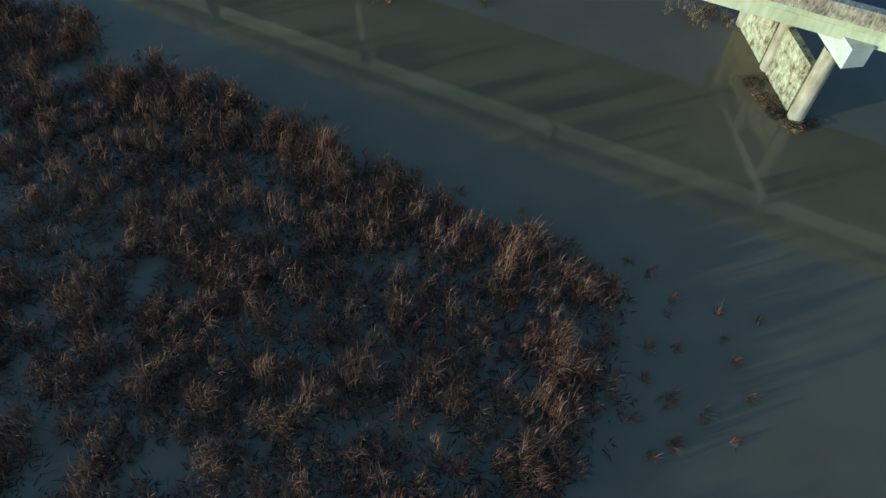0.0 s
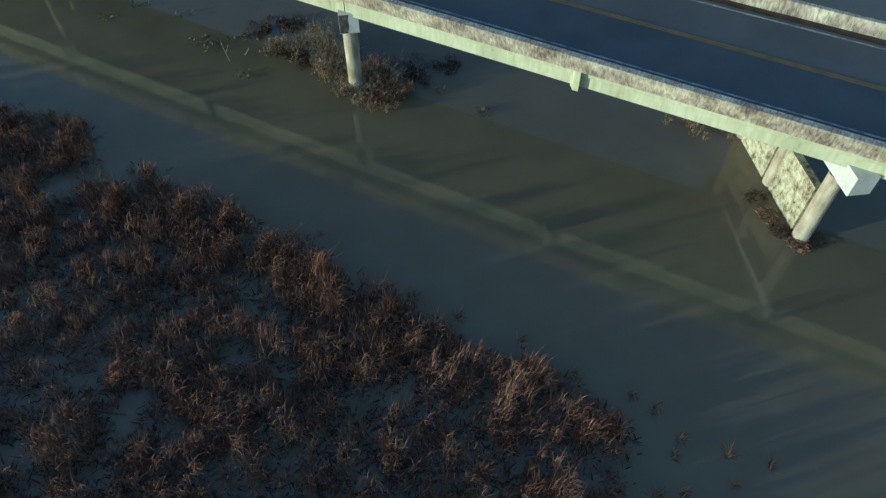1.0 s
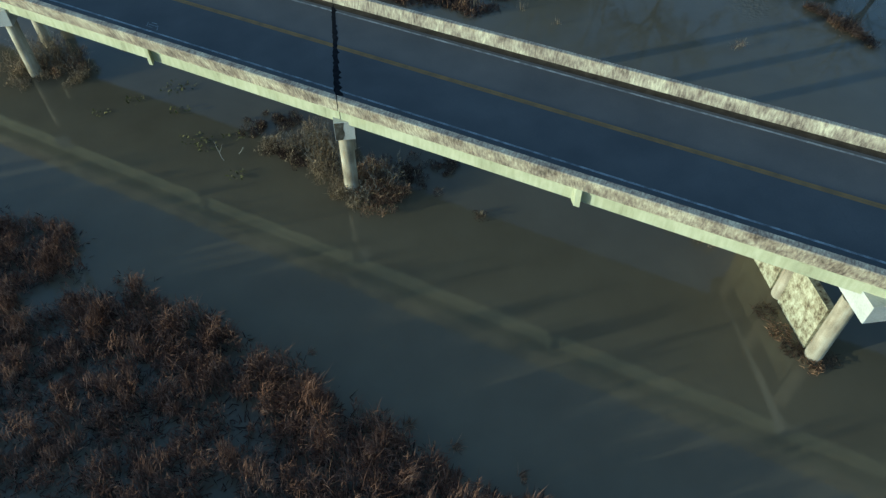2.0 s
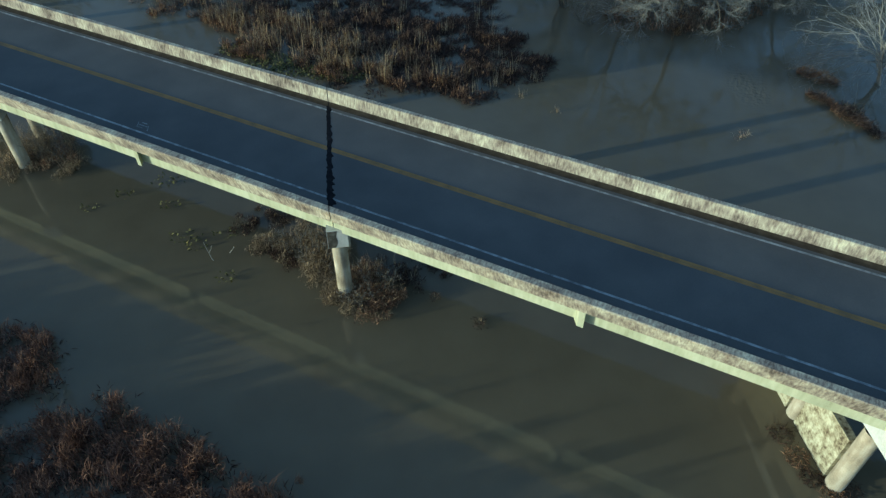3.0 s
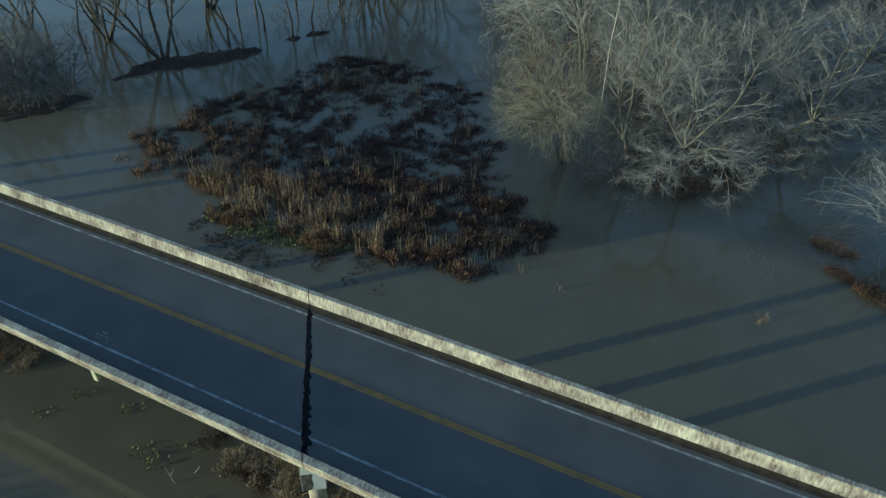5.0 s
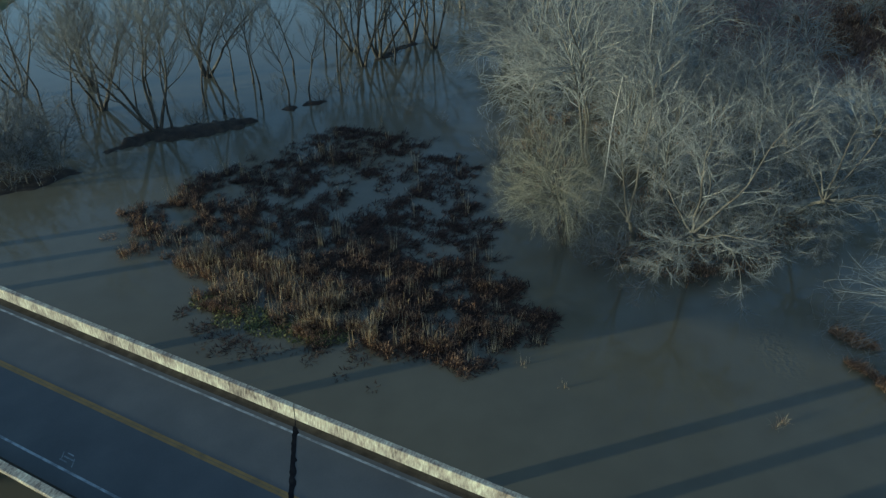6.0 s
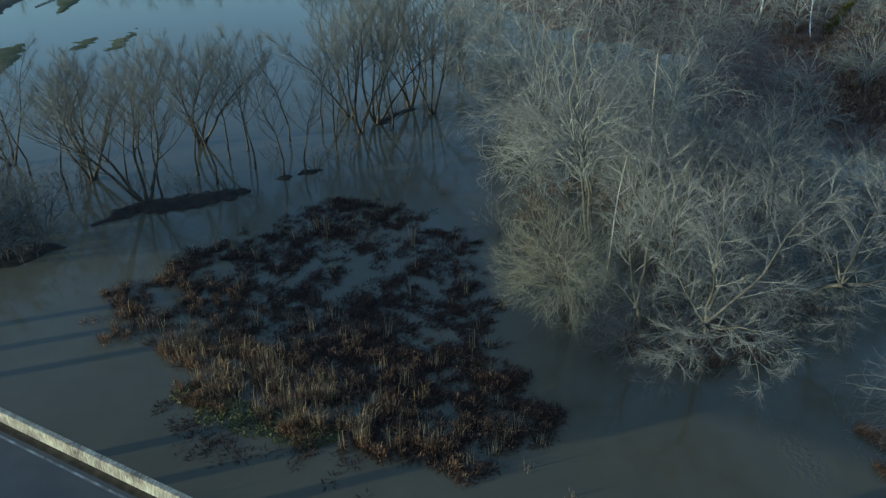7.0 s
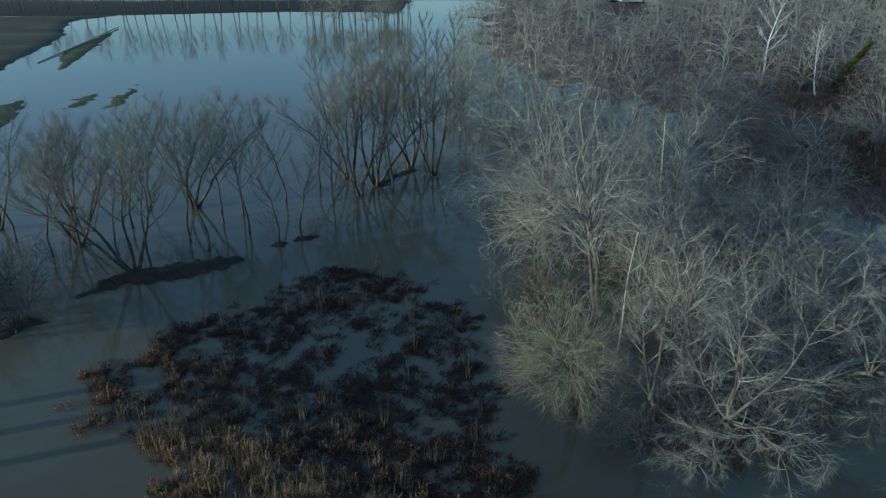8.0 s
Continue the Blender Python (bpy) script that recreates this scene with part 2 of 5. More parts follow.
class Geo:
    """Gathers tubes and blades for one mesh."""

    def __init__(self):
        self.v, self.t, self.n = [], [], 0

    def add(self, v, t):
        self.v.append(np.asarray(v, float).reshape(-1, 3))
        self.t.append(np.asarray(t, int).reshape(-1, 3) + self.n)
        self.n += len(self.v[-1])

    def tube(self, pts, radii, sides=5):
        pts = np.asarray(pts, float)
        d = np.gradient(pts, axis=0)
        d /= np.linalg.norm(d, axis=1)[:, None] + 1e-9
        ref = np.array((0.31, 0.95, 0.05)) if abs(d[:, 2]).mean() > 0.5 else np.array((0.05, 0.1, 0.99))
        a = np.cross(d, ref)
        a /= np.linalg.norm(a, axis=1)[:, None] + 1e-9
        b = np.cross(d, a)
        ang = np.arange(sides) * 2 * np.pi / sides
        ring = pts[:, None] + np.asarray(radii)[:, None, None] * (np.cos(ang)[None, :, None] * a[:, None] + np.sin(ang)[None, :, None] * b[:, None])
        t = []
        for k in range(len(pts) - 1):
            for j in range(sides):
                p, q = k * sides + j, k * sides + (j + 1) % sides
                t += [(p, q, q + sides), (p, q + sides, p + sides)]
        self.add(ring, t)

    def cones(self, base, way, radius):
        """Many thin three-sided twigs: base points, vectors, radii."""
        base, way = np.asarray(base, float), np.asarray(way, float)
        m = len(base)
        if not m:
            return
        d = way / (np.linalg.norm(way, axis=1)[:, None] + 1e-9)
        a = np.cross(d, (0.37, 0.21, 0.9))
        a /= np.linalg.norm(a, axis=1)[:, None] + 1e-9
        b = np.cross(d, a)
        r = np.broadcast_to(np.asarray(radius, float), m)[:, None]
        ring = [base + r * (math.cos(w) * a + math.sin(w) * b) for w in (0, 2.094, 4.189)]
        v = np.stack(ring + [base + way], 1)
        i = np.arange(m)[:, None, None] * 4
        self.add(v, np.array([(0, 1, 3), (1, 2, 3), (2, 0, 3)])[None] + i)

    def blades(self, base, azim, lean, length, width, curl):
        """Bent leaf blades: foot, leaning azimuth, lean from the vertical at the foot, length, width, further lean at the tip."""
        m = len(base)
        h = np.stack([np.cos(azim), np.sin(azim), np.zeros(m)], 1)
        side = np.stack([-np.sin(azim), np.cos(azim), np.zeros(m)], 1) * (width / 2)[:, None]
        up = np.array((0, 0, 1.0))
        d1 = np.sin(lean)[:, None] * h + np.cos(lean)[:, None] * up
        l2 = lean + curl
        d2 = np.sin(l2)[:, None] * h + np.cos(l2)[:, None] * up
        mid = base + d1 * (0.6 * length)[:, None]
        tip = mid + d2 * (0.4 * length)[:, None]
        v = np.stack([base - side, base + side, mid - 0.8 * side, mid + 0.8 * side, tip], 1)
        i = np.arange(m)[:, None, None] * 5
        self.add(v, np.array([(0, 1, 3), (0, 3, 2), (2, 3, 4)])[None] + i)

    def mesh(self, name, smooth=False):
        return tri_mesh(name, np.concatenate(self.v), np.concatenate(self.t), smooth)


def prism_mesh(name, ring0, ring1):
    """A closed solid between two rings of corners."""
    bm = bmesh.new()
    a = [bm.verts.new(p) for p in ring0]
    b = [bm.verts.new(p) for p in ring1]
    k = len(a)
    for j in range(k):
        bm.faces.new((a[j], a[(j + 1) % k], b[(j + 1) % k], b[j]))
    bm.faces.new(a[::-1])
    bm.faces.new(b)
    bmesh.ops.recalc_face_normals(bm, faces=bm.faces)
    me = bpy.data.meshes.new(name)
    bm.to_mesh(me)
    bm.free()
    return me


def inside(x, y, poly):
    """Whether points lie in a polygon (numpy)."""
    hit = np.zeros(len(x), bool)
    for (x0, y0), (x1, y1) in zip(poly, poly[1:] + poly[:1]):
        cross = (y0 > y) != (y1 > y)
        with np.errstate(divide="ignore", invalid="ignore"):
            hit ^= cross & (x < (x1 - x0) * (y - y0) / (y1 - y0) + x0)
    return hit


def lumps(x, y, scale, seed):
    return np.array([noise.fractal(Vector((px * scale + seed, py * scale - seed, seed)), 0.9, 2.1, 3) for px, py in zip(x, y)])


# ======== water: one sheet to the horizon ========
bm = bmesh.new()
bmesh.ops.create_grid(bm, x_segments=8, y_segments=8, size=2400)
me = bpy.data.meshes.new("water")
bm.to_mesh(me)
bm.free()
tagged(link("water", me, M_WATER), "muddy grey-brown flood water reflecting the sky", "water", kind="structure")

# ======== bridge ========
AX = radians(-26.8)
U = Vector((math.cos(AX), math.sin(AX), 0))
N = Vector((-math.sin(AX), math.cos(AX), 0))
O = Vector((-5.10, 35.89, 0))
SKEW = -0.677
SPAN = 25.95
Z_ROAD, Z_TOP, Z_BEAM, Z_CAP, Z_CAPLOW = 6.92, 7.72, 5.40, 5.60, 4.47
Z_SLAB = 6.70
WIDE = 9.16


def bp_(s, w, z):
    """A place on the bridge: along it, across it, up; s runs along the skewed joints."""
    return O + U * (s + SKEW * w) + N * w + Vector((0, 0, z))


def sweep(name, section, s0, s1):
    return prism_mesh(name, [bp_(s0, w, z) for w, z in section], [bp_(s1, w, z) for w, z in section])


bridge = thing("road_bridge", "two-lane concrete road bridge with low stained parapets over flood water", "bridge")
PANELS = 14
for k in range(-3, 3):
    s0, s1 = k * SPAN + (0.03 if k == 0 else 0.002), (k + 1) * SPAN - (0.03 if k == -1 else 0.002)
    link("deck_slab", sweep("deck_slab", [(0.36, Z_SLAB + 0.03), (0.27, Z_ROAD - 0.13), (0.31, Z_ROAD - 0.01), (WIDE - 0.31, Z_ROAD - 0.01), (WIDE - 0.27, Z_ROAD - 0.13), (WIDE - 0.36, Z_SLAB + 0.03), (WIDE - 0.48, Z_SLAB), (0.48, Z_SLAB)], s0, s1), M_SLAB, bridge, "pale concrete deck slab")
    link("road_surface", sweep("road_surface", [(0.30, Z_ROAD - 0.006), (WIDE - 0.30, Z_ROAD - 0.006), (WIDE - 0.30, Z_ROAD + 0.02), (0.30, Z_ROAD + 0.02)], s0, s1), M_ASPHALT, bridge, "dark asphalt road surface")
    for j in range(PANELS):
        p0 = s0 + (s1 - s0) * j / PANELS + (0.008 if j else 0)
        p1 = s0 + (s1 - s0) * (j + 1) / PANELS - (0.008 if j < PANELS - 1 else 0)
        for w0, w1, face in ((0.0, 0.40, 1), (WIDE, WIDE - 0.30, -1)):
            sec = [(w0 + face * 0.26, Z_ROAD - 0.125), (w0 - face * 0.03, Z_TOP - 0.05), (w0 + face * 0.01, Z_TOP), (w1 - face * 0.04, Z_TOP), (w1 - face * 0.01, Z_TOP - 0.03), (w1 + face * 0.05, Z_ROAD + 0.25), (w1 + face * 0.05, Z_ROAD - 0.008), (w0 + face * 0.312, Z_ROAD - 0.012)]
            link("parapet_panel", sweep("parapet_panel", sec, p0, p1), M_PARAPET, bridge)
    # edge girders keep the pale concrete, inner ones get the shade-darkened one
    for w in (1.35, 2.94, 4.53, 6.12, 7.72):
        edge = w in (1.35, 7.72)
        lip = [(w - 0.34, 6.02), (w - 0.43, 6.10), (w - 0.43, 6.40), (w - 0.34, Z_SLAB - 0.005)] if w == 1.35 else [(w - 0.30, Z_SLAB - 0.005), (w - 0.27, Z_SLAB - 0.16), (w - 0.27, Z_BEAM + 0.24), (w - 0.34, Z_BEAM + 0.16)]
        lip = lip[::-1] if w == 1.35 else lip
        link("girder", sweep("girder", [(w - 0.34, Z_BEAM), (w + 0.34, Z_BEAM), (w + 0.34, Z_BEAM + 0.16), (w + 0.22, Z_BEAM + 0.24), (w + 0.22, Z_SLAB - 0.16), (w + 0.30, Z_SLAB - 0.005), *lip], s0, s1), M_SLAB if edge else M_SHADEGIRDER, bridge, "pale concrete edge girder" if edge else "concrete girder in a darker tone for the shade under the deck")
    for w, mat, label, half in ((1.60, M_WHITE, "worn white edge line", 0.06), (8.14, M_WHITE, "worn white edge line", 0.06), (4.945, M_YELLOW, "worn yellow centre line", 0.075), (5.115, M_YELLOW, "worn yellow centre line", 0.075)):
        link("road_line", sweep("road_line", [(w - half, Z_ROAD + 0.015), (w + half, Z_ROAD + 0.015), (w + half, Z_ROAD + 0.024), (w - half, Z_ROAD + 0.024)], s0, s1), mat, bridge, label)
    for w0, w1 in ((0.44, 0.80), (WIDE - 0.34, WIDE - 0.74)):
        link("gutter_dirt", sweep("gutter_dirt", [(w0, Z_ROAD + 0.015), (w1, Z_ROAD + 0.015), (w1, Z_ROAD + 0.022), (w0 + (w1 - w0) * 0.4, Z_ROAD + 0.045), (w0, Z_ROAD + 0.10)], s0, s1), M_DIRT, bridge, "bank of brown grit along the parapet")
    # drain block below the edge at mid-span
    sm = (s0 + s1) / 2
    block = [(0.62, Z_SLAB - 0.002), (0.62, 5.40), (0.66, 5.34), (1.005, 5.34), (1.005, 6.02), (0.915, 6.10), (0.915, 6.40), (0.96, Z_SLAB - 0.002)]
    link("drain_block", prism_mesh("drain_block", [bp_(sm - 0.14, w, z) for w, z in block], [bp_(sm + 0.14, w, z) for w, z in block]), M_SLAB, bridge, "pale concrete block on the edge girder")

for ds, dw, ls, lw in ((-12.8, 1.95, 0.5, 0.06), (-12.55, 2.15, 0.6, 0.07), (-12.5, 2.36, 0.4, 0.06), (-12.2, 2.05, 0.06, 0.4), (-12.95, 2.15, 0.06, 0.4)):
    link("paint_mark", sweep("paint_mark", [(dw - lw / 2, Z_ROAD + 0.015), (dw + lw / 2, Z_ROAD + 0.015), (dw + lw / 2, Z_ROAD + 0.024), (dw - lw / 2, Z_ROAD + 0.024)], ds - ls / 2, ds + ls / 2), M_WHITE, bridge, "faded white paint mark on the road")

rnd = random.Random(4)
for k in range(-2, 3):
    s = k * SPAN
    if k == 0:
        # expansion joint and the tar that has spread round it
        link("expansion_joint", sweep("expansion_joint", [(0.31, Z_ROAD + 0.02), (WIDE - 0.31, Z_ROAD + 0.02), (WIDE - 0.31, Z_ROAD + 0.028), (0.31, Z_ROAD + 0.028)], s - 0.09, s + 0.09), M_TAR, bridge, "black expansion joint")
        bm = bmesh.new()
        lft, rgt = [], []
        for j in range(61):
            w = 0.36 + (WIDE - 0.72) * j / 60
            near = 1.0 if w < 4.6 else 0.45
            lft.append(bm.verts.new(bp_(s - 0.12 - 0.13 * near * rnd.random(), w, Z_ROAD + 0.0245)))
            rgt.append(bm.verts.new(bp_(s + 0.12 + 0.30 * near * rnd.random() ** 2, w, Z_ROAD + 0.0245)))
        for j in range(60):
            bm.faces.new((lft[j], rgt[j], rgt[j + 1], lft[j + 1]))
        me = bpy.data.meshes.new("tar_stain")
        bm.to_mesh(me)
        bm.free()
        link("tar_stain", me, M_TAR, bridge, "ragged black tar stain")
    # bent: cap, columns, walls between them
    q = (Vector((SKEW, 1, 0))).length
    V = (U * SKEW + N) / q

    def bent(a, b, z, s=s):
        """A place on the bent: along it (measured across the bridge), to its side, up."""
        return bp_(s, a, z) + Vector((V.y, -V.x, 0)) * b
    hw, mid, low = (0.53, 0.14, Z_CAPLOW - 0.1) if k == 0 else (0.52, 0.30, Z_CAPLOW)
    tip = 0.80 if k == 0 else 0.42
    ends = [(tip, Z_CAP), (tip - 0.02, Z_CAP - 0.03), (tip - 0.02, low + 0.05), (tip + 0.03, low), (8.65, low), (8.70, low + 0.05), (8.70, Z_CAP - 0.03), (8.68, Z_CAP)]
    link("pier_cap", prism_mesh("pier_cap", [bent(a, mid - hw, z) for a, z in ends], [bent(a, mid + hw, z) for a, z in ends]), M_CAP, bridge, "pale square-ended concrete pier cap")
    if k == 0:
        bm = bmesh.new()
        ring = [bm.verts.new(bent(0.774, b, z)) for b, z in ((-0.37, Z_CAP - 0.03), (-0.37, low + 0.08), (-0.2, low + 0.05), (0.0, low + 0.07), (0.10, low + 0.3), (0.14, low + 0.55), (0.08, low + 0.8), (0.16, Z_CAP - 0.03))]
        bm.faces.new(ring)
        bmesh.ops.solidify(bm, geom=bm.faces[:], thickness=0.004)
        me = bpy.data.meshes.new("leak_stain")
        bm.to_mesh(me)
        bm.free()
        link("leak_stain", me, M_LEAK, bridge, "dark stain from the leaking joint on the pier cap")
    for a in (1.55, 4.62, 7.68):
        g = Geo()
        c = bent(a, 0.10, 0)
        g.tube([(c.x, c.y, -1.2), (c.x, c.y, 0.3), (c.x, c.y, 2.4), (c.x, c.y, low + 0.01)], [0.42, 0.42, 0.41, 0.41], 24)
        link("pier_column", g.mesh("pier_column", True), M_PIER, bridge)
    for a0, a1 in ((1.92, 4.26), (4.98, 7.32)):
        ht = 3.05 if k == 1 else 0.0
        if ht:
            link("pier_wall", prism_mesh("pier_wall", [bent(a0, -0.2, -1), bent(a1, -0.2, -1), bent(a1, -0.2, ht), bent(a0, -0.2, ht)], [bent(a0, 0.2, -1), bent(a1, 0.2, -1), bent(a1, 0.2, ht), bent(a0, 0.2, ht)]), M_WALL, bridge, "blotchy stained concrete wall between columns")

# ======== reeds and marsh ========
rs = np.random.RandomState(7)


def scatter(poly, count):
    xs, ys = [p[0] for p in poly], [p[1] for p in poly]
    x, y = rs.uniform(min(xs), max(xs), count), rs.uniform(min(ys), max(ys), count)
    ok = inside(x, y, poly)
    return x[ok], y[ok]


def tussock(g, x, y, blades, size, height, lean=0.5, width=0.035, flat=0.0, azim=None):
    """Blades of one clump, leaning outwards from its middle and drooping."""
    a = rs.uniform(0, 2 * np.pi, blades)
    r = size * np.sqrt(rs.uniform(0, 1, blades))
    base = np.stack([x + r * np.cos(a), y + r * np.sin(a), np.full(blades, -0.03)], 1)
    way = a + rs.normal(0, 0.9, blades) if azim is None else rs.normal(azim, 0.8, blades)
    ln = np.clip(np.abs(rs.normal(lean * 0.6, lean * 0.6, blades)) + 0.4 * r / max(size, 0.01) * lean, 0.02, 1.45)
    length = height * rs.uniform(0.45, 1.1, blades)
    g.blades(base, way, ln * (1 - flat) + flat * 1.35, length, width * rs.uniform(0.5, 1.3, blades), rs.uniform(0.1, 1.5, blades) * (1 - flat))


def fluffy(g, x, y, blades, size, height, width=0.034, comb=None):
    """A bushy clump: short drooping leaf ends at all heights on upright stems; comb: the way in which most of them hang."""
    a = rs.uniform(0, 2 * np.pi, blades)
    r = size * np.sqrt(rs.uniform(0, 1, blades))
    top = height * np.sqrt(np.clip(1 - 0.75 * (r / size) ** 2, 0.1, 1))
    z = top * rs.uniform(0, 1, blades) ** 0.6 * 0.75 - 0.03
    base = np.stack([x + r * np.cos(a), y + r * np.sin(a), z], 1)
    way = a + rs.normal(0, 1.0, blades)
    if comb is not None:
        way = np.where(rs.uniform(0, 1, blades) < 0.65, comb + rs.normal(0, 0.55, blades), way)
    g.blades(base, way, np.clip(np.abs(rs.normal(0.45, 0.4, blades)), 0, 1.5), height * rs.uniform(0.25, 0.6, blades), width * rs.uniform(0.5, 1.4, blades), rs.uniform(0.5, 2.4, blades))
    m = max(6, blades // 7)
    a = rs.uniform(0, 2 * np.pi, m)
    base = np.stack([x + 0.7 * size * rs.normal(0, 0.6, m), y + 0.7 * size * rs.normal(0, 0.6, m), np.full(m, -0.03)], 1)
    g.blades(base, a, np.abs(rs.normal(0.1, 0.15, m)), height * rs.uniform(0.7, 1.25, m), np.full(m, 0.02), rs.uniform(0, 0.8, m))


MARSH = [(-34, 40), (-26.3, 35.4), (-20.7, 34.3), (-18.8, 31.2), (-14.1, 29.6), (-9.4, 26.7), (-6.6, 24.9), (-3.9, 23.3), (-0.8, 21.2), (1.6, 19.7), (4.4, 18.2), (6.3, 17.0), (7.2, 15.8), (7.3, 13.5), (6.8, 11.4), (5.6, 9.8), (4.6, 7.7), (3.3, 6.0), (1.5, 1.0), (-34, 1.0)]
MARSH_HOLES = [(-20.4, 29.6, 1.3), (-17.5, 14.6, 1.0), (-20.8, 20.7, 1.0), (-10.4, 8.1, 1.1), (-14.6, 8.3, 1.2), (-2.2, 17.1, 0.9), (-9.1, 19.3, 1.0), (3.2, 11.5, 0.8), (-8.9, 23.1, 0.9), (5.4, 13.5, 0.7), (-4.4, 12.5, 0.7), (-15.5, 25.6, 0.7), (-13.0, 17.0, 0.8), (-18.0, 30.9, 0.8)]
def rim(px, py):
    """Metres to the marsh's outer edge on the river side."""
    return min(math.hypot(px - x0 - t * (x1 - x0), py - y0 - t * (y1 - y0)) for (x0, y0), (x1, y1) in zip(MARSH[1:11], MARSH[2:12]) for t in (0, 0.25, 0.5, 0.75))


x, y = scatter(MARSH, 8600)
f = 0.7 * lumps(x, y, 0.5, 3.1) + 0.6 * lumps(x, y, 1.3, 8.3)
keep = f + rs.uniform(-0.12, 0.12, len(x)) > -0.34
for hx, hy, hr in MARSH_HOLES:
    keep &= np.hypot(x - hx, y - hy) > hr * rs.uniform(0.7, 1.15, len(x))
x, y, f = x[keep], y[keep], f[keep]
upright, lying = Geo(), Geo()
comb = 5.0 * lumps(x, y, 0.22, 12.0) - 0.6
for px, py, pf, pc in zip(x, y, f, comb):
    edge = rim(px, py)
    big = rs.uniform() < (0.55 if edge < 2.5 else 0.28)
    tall = 0.38 + 1.9 * max(0.0, pf + 0.06) + rs.uniform(-0.1, 0.45) + (0.35 if edge < 2.5 else 0)
    fluffy(upright, px, py, int(rs.uniform(50, 74) if big else rs.uniform(15, 28)), rs.uniform(0.3, 0.6) if big else rs.uniform(0.12, 0.3), tall, 0.032, pc)
    # dark fallen blades fill the gaps and paint the shade between clumps
    tussock(lying, px + rs.normal(0, 0.3), py + rs.normal(0, 0.3), 8, 0.45, 0.6, 1.0, 0.05, flat=rs.uniform(0.4, 0.95))
marsh_reeds = thing("marsh_reeds", "bed of brown bent dead reeds standing in flood water", "reeds", kind="stuff")
link("standing_reed", upright.mesh("standing_reed"), M_REED, marsh_reeds)
link("fallen_reed", lying.mesh("fallen_reed"), M_MAT, marsh_reeds, "fallen reeds, darkened for the shade between clumps")


def reed_tuft(px, py, blades, size, height, mat, label, lean=0.6):
    g = Geo()
    comb = rs.uniform(-1.2, 1.0)
    for _ in range(4):
        ox, oy = rs.normal(0, 0.55 * size, 2)
        tussock(g, ox * 0.7, oy * 1.3, max(5, blades // 4), size * rs.uniform(0.2, 0.5), height * rs.uniform(0.5, 1.1), lean, 0.026, flat=rs.uniform(0.0, 0.7), azim=comb + rs.normal(0, 0.5))
    ob = link("reed_tuft", g.mesh("reed_tuft"), mat)
    ob.location = (px, py, 0)
    return tagged(ob, label, "reeds", group="loose reed tufts")


for px, py, sz in ((9.6, 14.9, 0.7), (11.7, 12.4, 0.25), (8.7, 10.9, 0.5), (8.6, 9.0, 0.6), (12.0, 11.0, 0.35), (6.9, 10.1, 0.5), (10.9, 9.0, 0.3), (13.1, 14.2, 0.25), (11.5, 14.6, 0.3), (8.9, 16.8, 0.4), (8.2, 13.1, 0.4), (8.0, 17.4, 0.3), (9.4, 13.2, 0.35), (7.6, 8.5, 0.4), (10.0, 10.2, 0.3), (11.4, 13.4, 0.2), (7.9, 11.7, 0.3), (-1.5, 22.3, 0.3), (0.6, 21.2, 0.3), (3.4, 19.9, 0.3), (5.6, 18.4, 0.3), (-6.3, 26.2, 0.25)):
    dark = py > 12.5
    reed_tuft(px, py, int(30 + 60 * sz), sz * 0.7, 0.5 + 0.5 * sz, M_RUST if dark else M_REED, "small tuft of dead reeds poking from the water", 0.8)

# ======== island beyond the bridge ========
ISLAND = [(-28.2, 74.7), (-24.5, 72.2), (-16.6, 65.5), (-12.4, 62.0), (-7.7, 60.0), (-2.3, 58.6), (2.2, 58.1), (5.4, 59.9), (8.5, 61.9), (7.1, 66.1), (5.3, 70.4), (3.8, 79.2), (2.9, 85.7), (-0.5, 93.4), (-5.8, 97.8), (-10.9, 97.9), (-15.0, 92.1), (-20.9, 87.0), (-26.0, 83.6), (-28.1, 80.4)]
ISLE_HOLES = [(-6.9, 83.5, 2.2), (-3.7, 83.0, 1.8), (-8.5, 78.3, 1.6), (2.4, 66.1, 1.1), (0.7, 72.0, 1.5), (-11.3, 83.5, 1.4), (-15.7, 81.4, 1.2), (0.0, 79.0, 1.3), (-23.5, 77.5, 1.8), (-19.5, 82.5, 1.4), (-3.0, 89.5, 1.5)]


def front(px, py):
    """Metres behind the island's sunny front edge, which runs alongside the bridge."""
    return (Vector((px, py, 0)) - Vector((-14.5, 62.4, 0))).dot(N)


x, y = scatter(ISLAND, 9600)
x = x + 3.2 * lumps(x, y, 0.3, 21.0) + rs.normal(0, 0.35, len(x))
y = y + 2.0 * lumps(x, y, 0.3, 33.0)
f = np.where(y > 70, lumps(x, y, 1.25, 9.4), lumps(x, y, 0.5, 5.4))
keep = f + rs.uniform(-0.15, 0.15, len(x)) > np.where(y > 74, -0.27, -0.48)
for hx, hy, hr in ISLE_HOLES:
    keep &= np.hypot(x - hx, (y - hy) * 0.8) > hr * rs.uniform(0.5, 1.2, len(x))
keep &= x < 8.6
x, y, f = x[keep], y[keep], f[keep]
mats, brush, stalks = Geo(), Geo(), Geo()
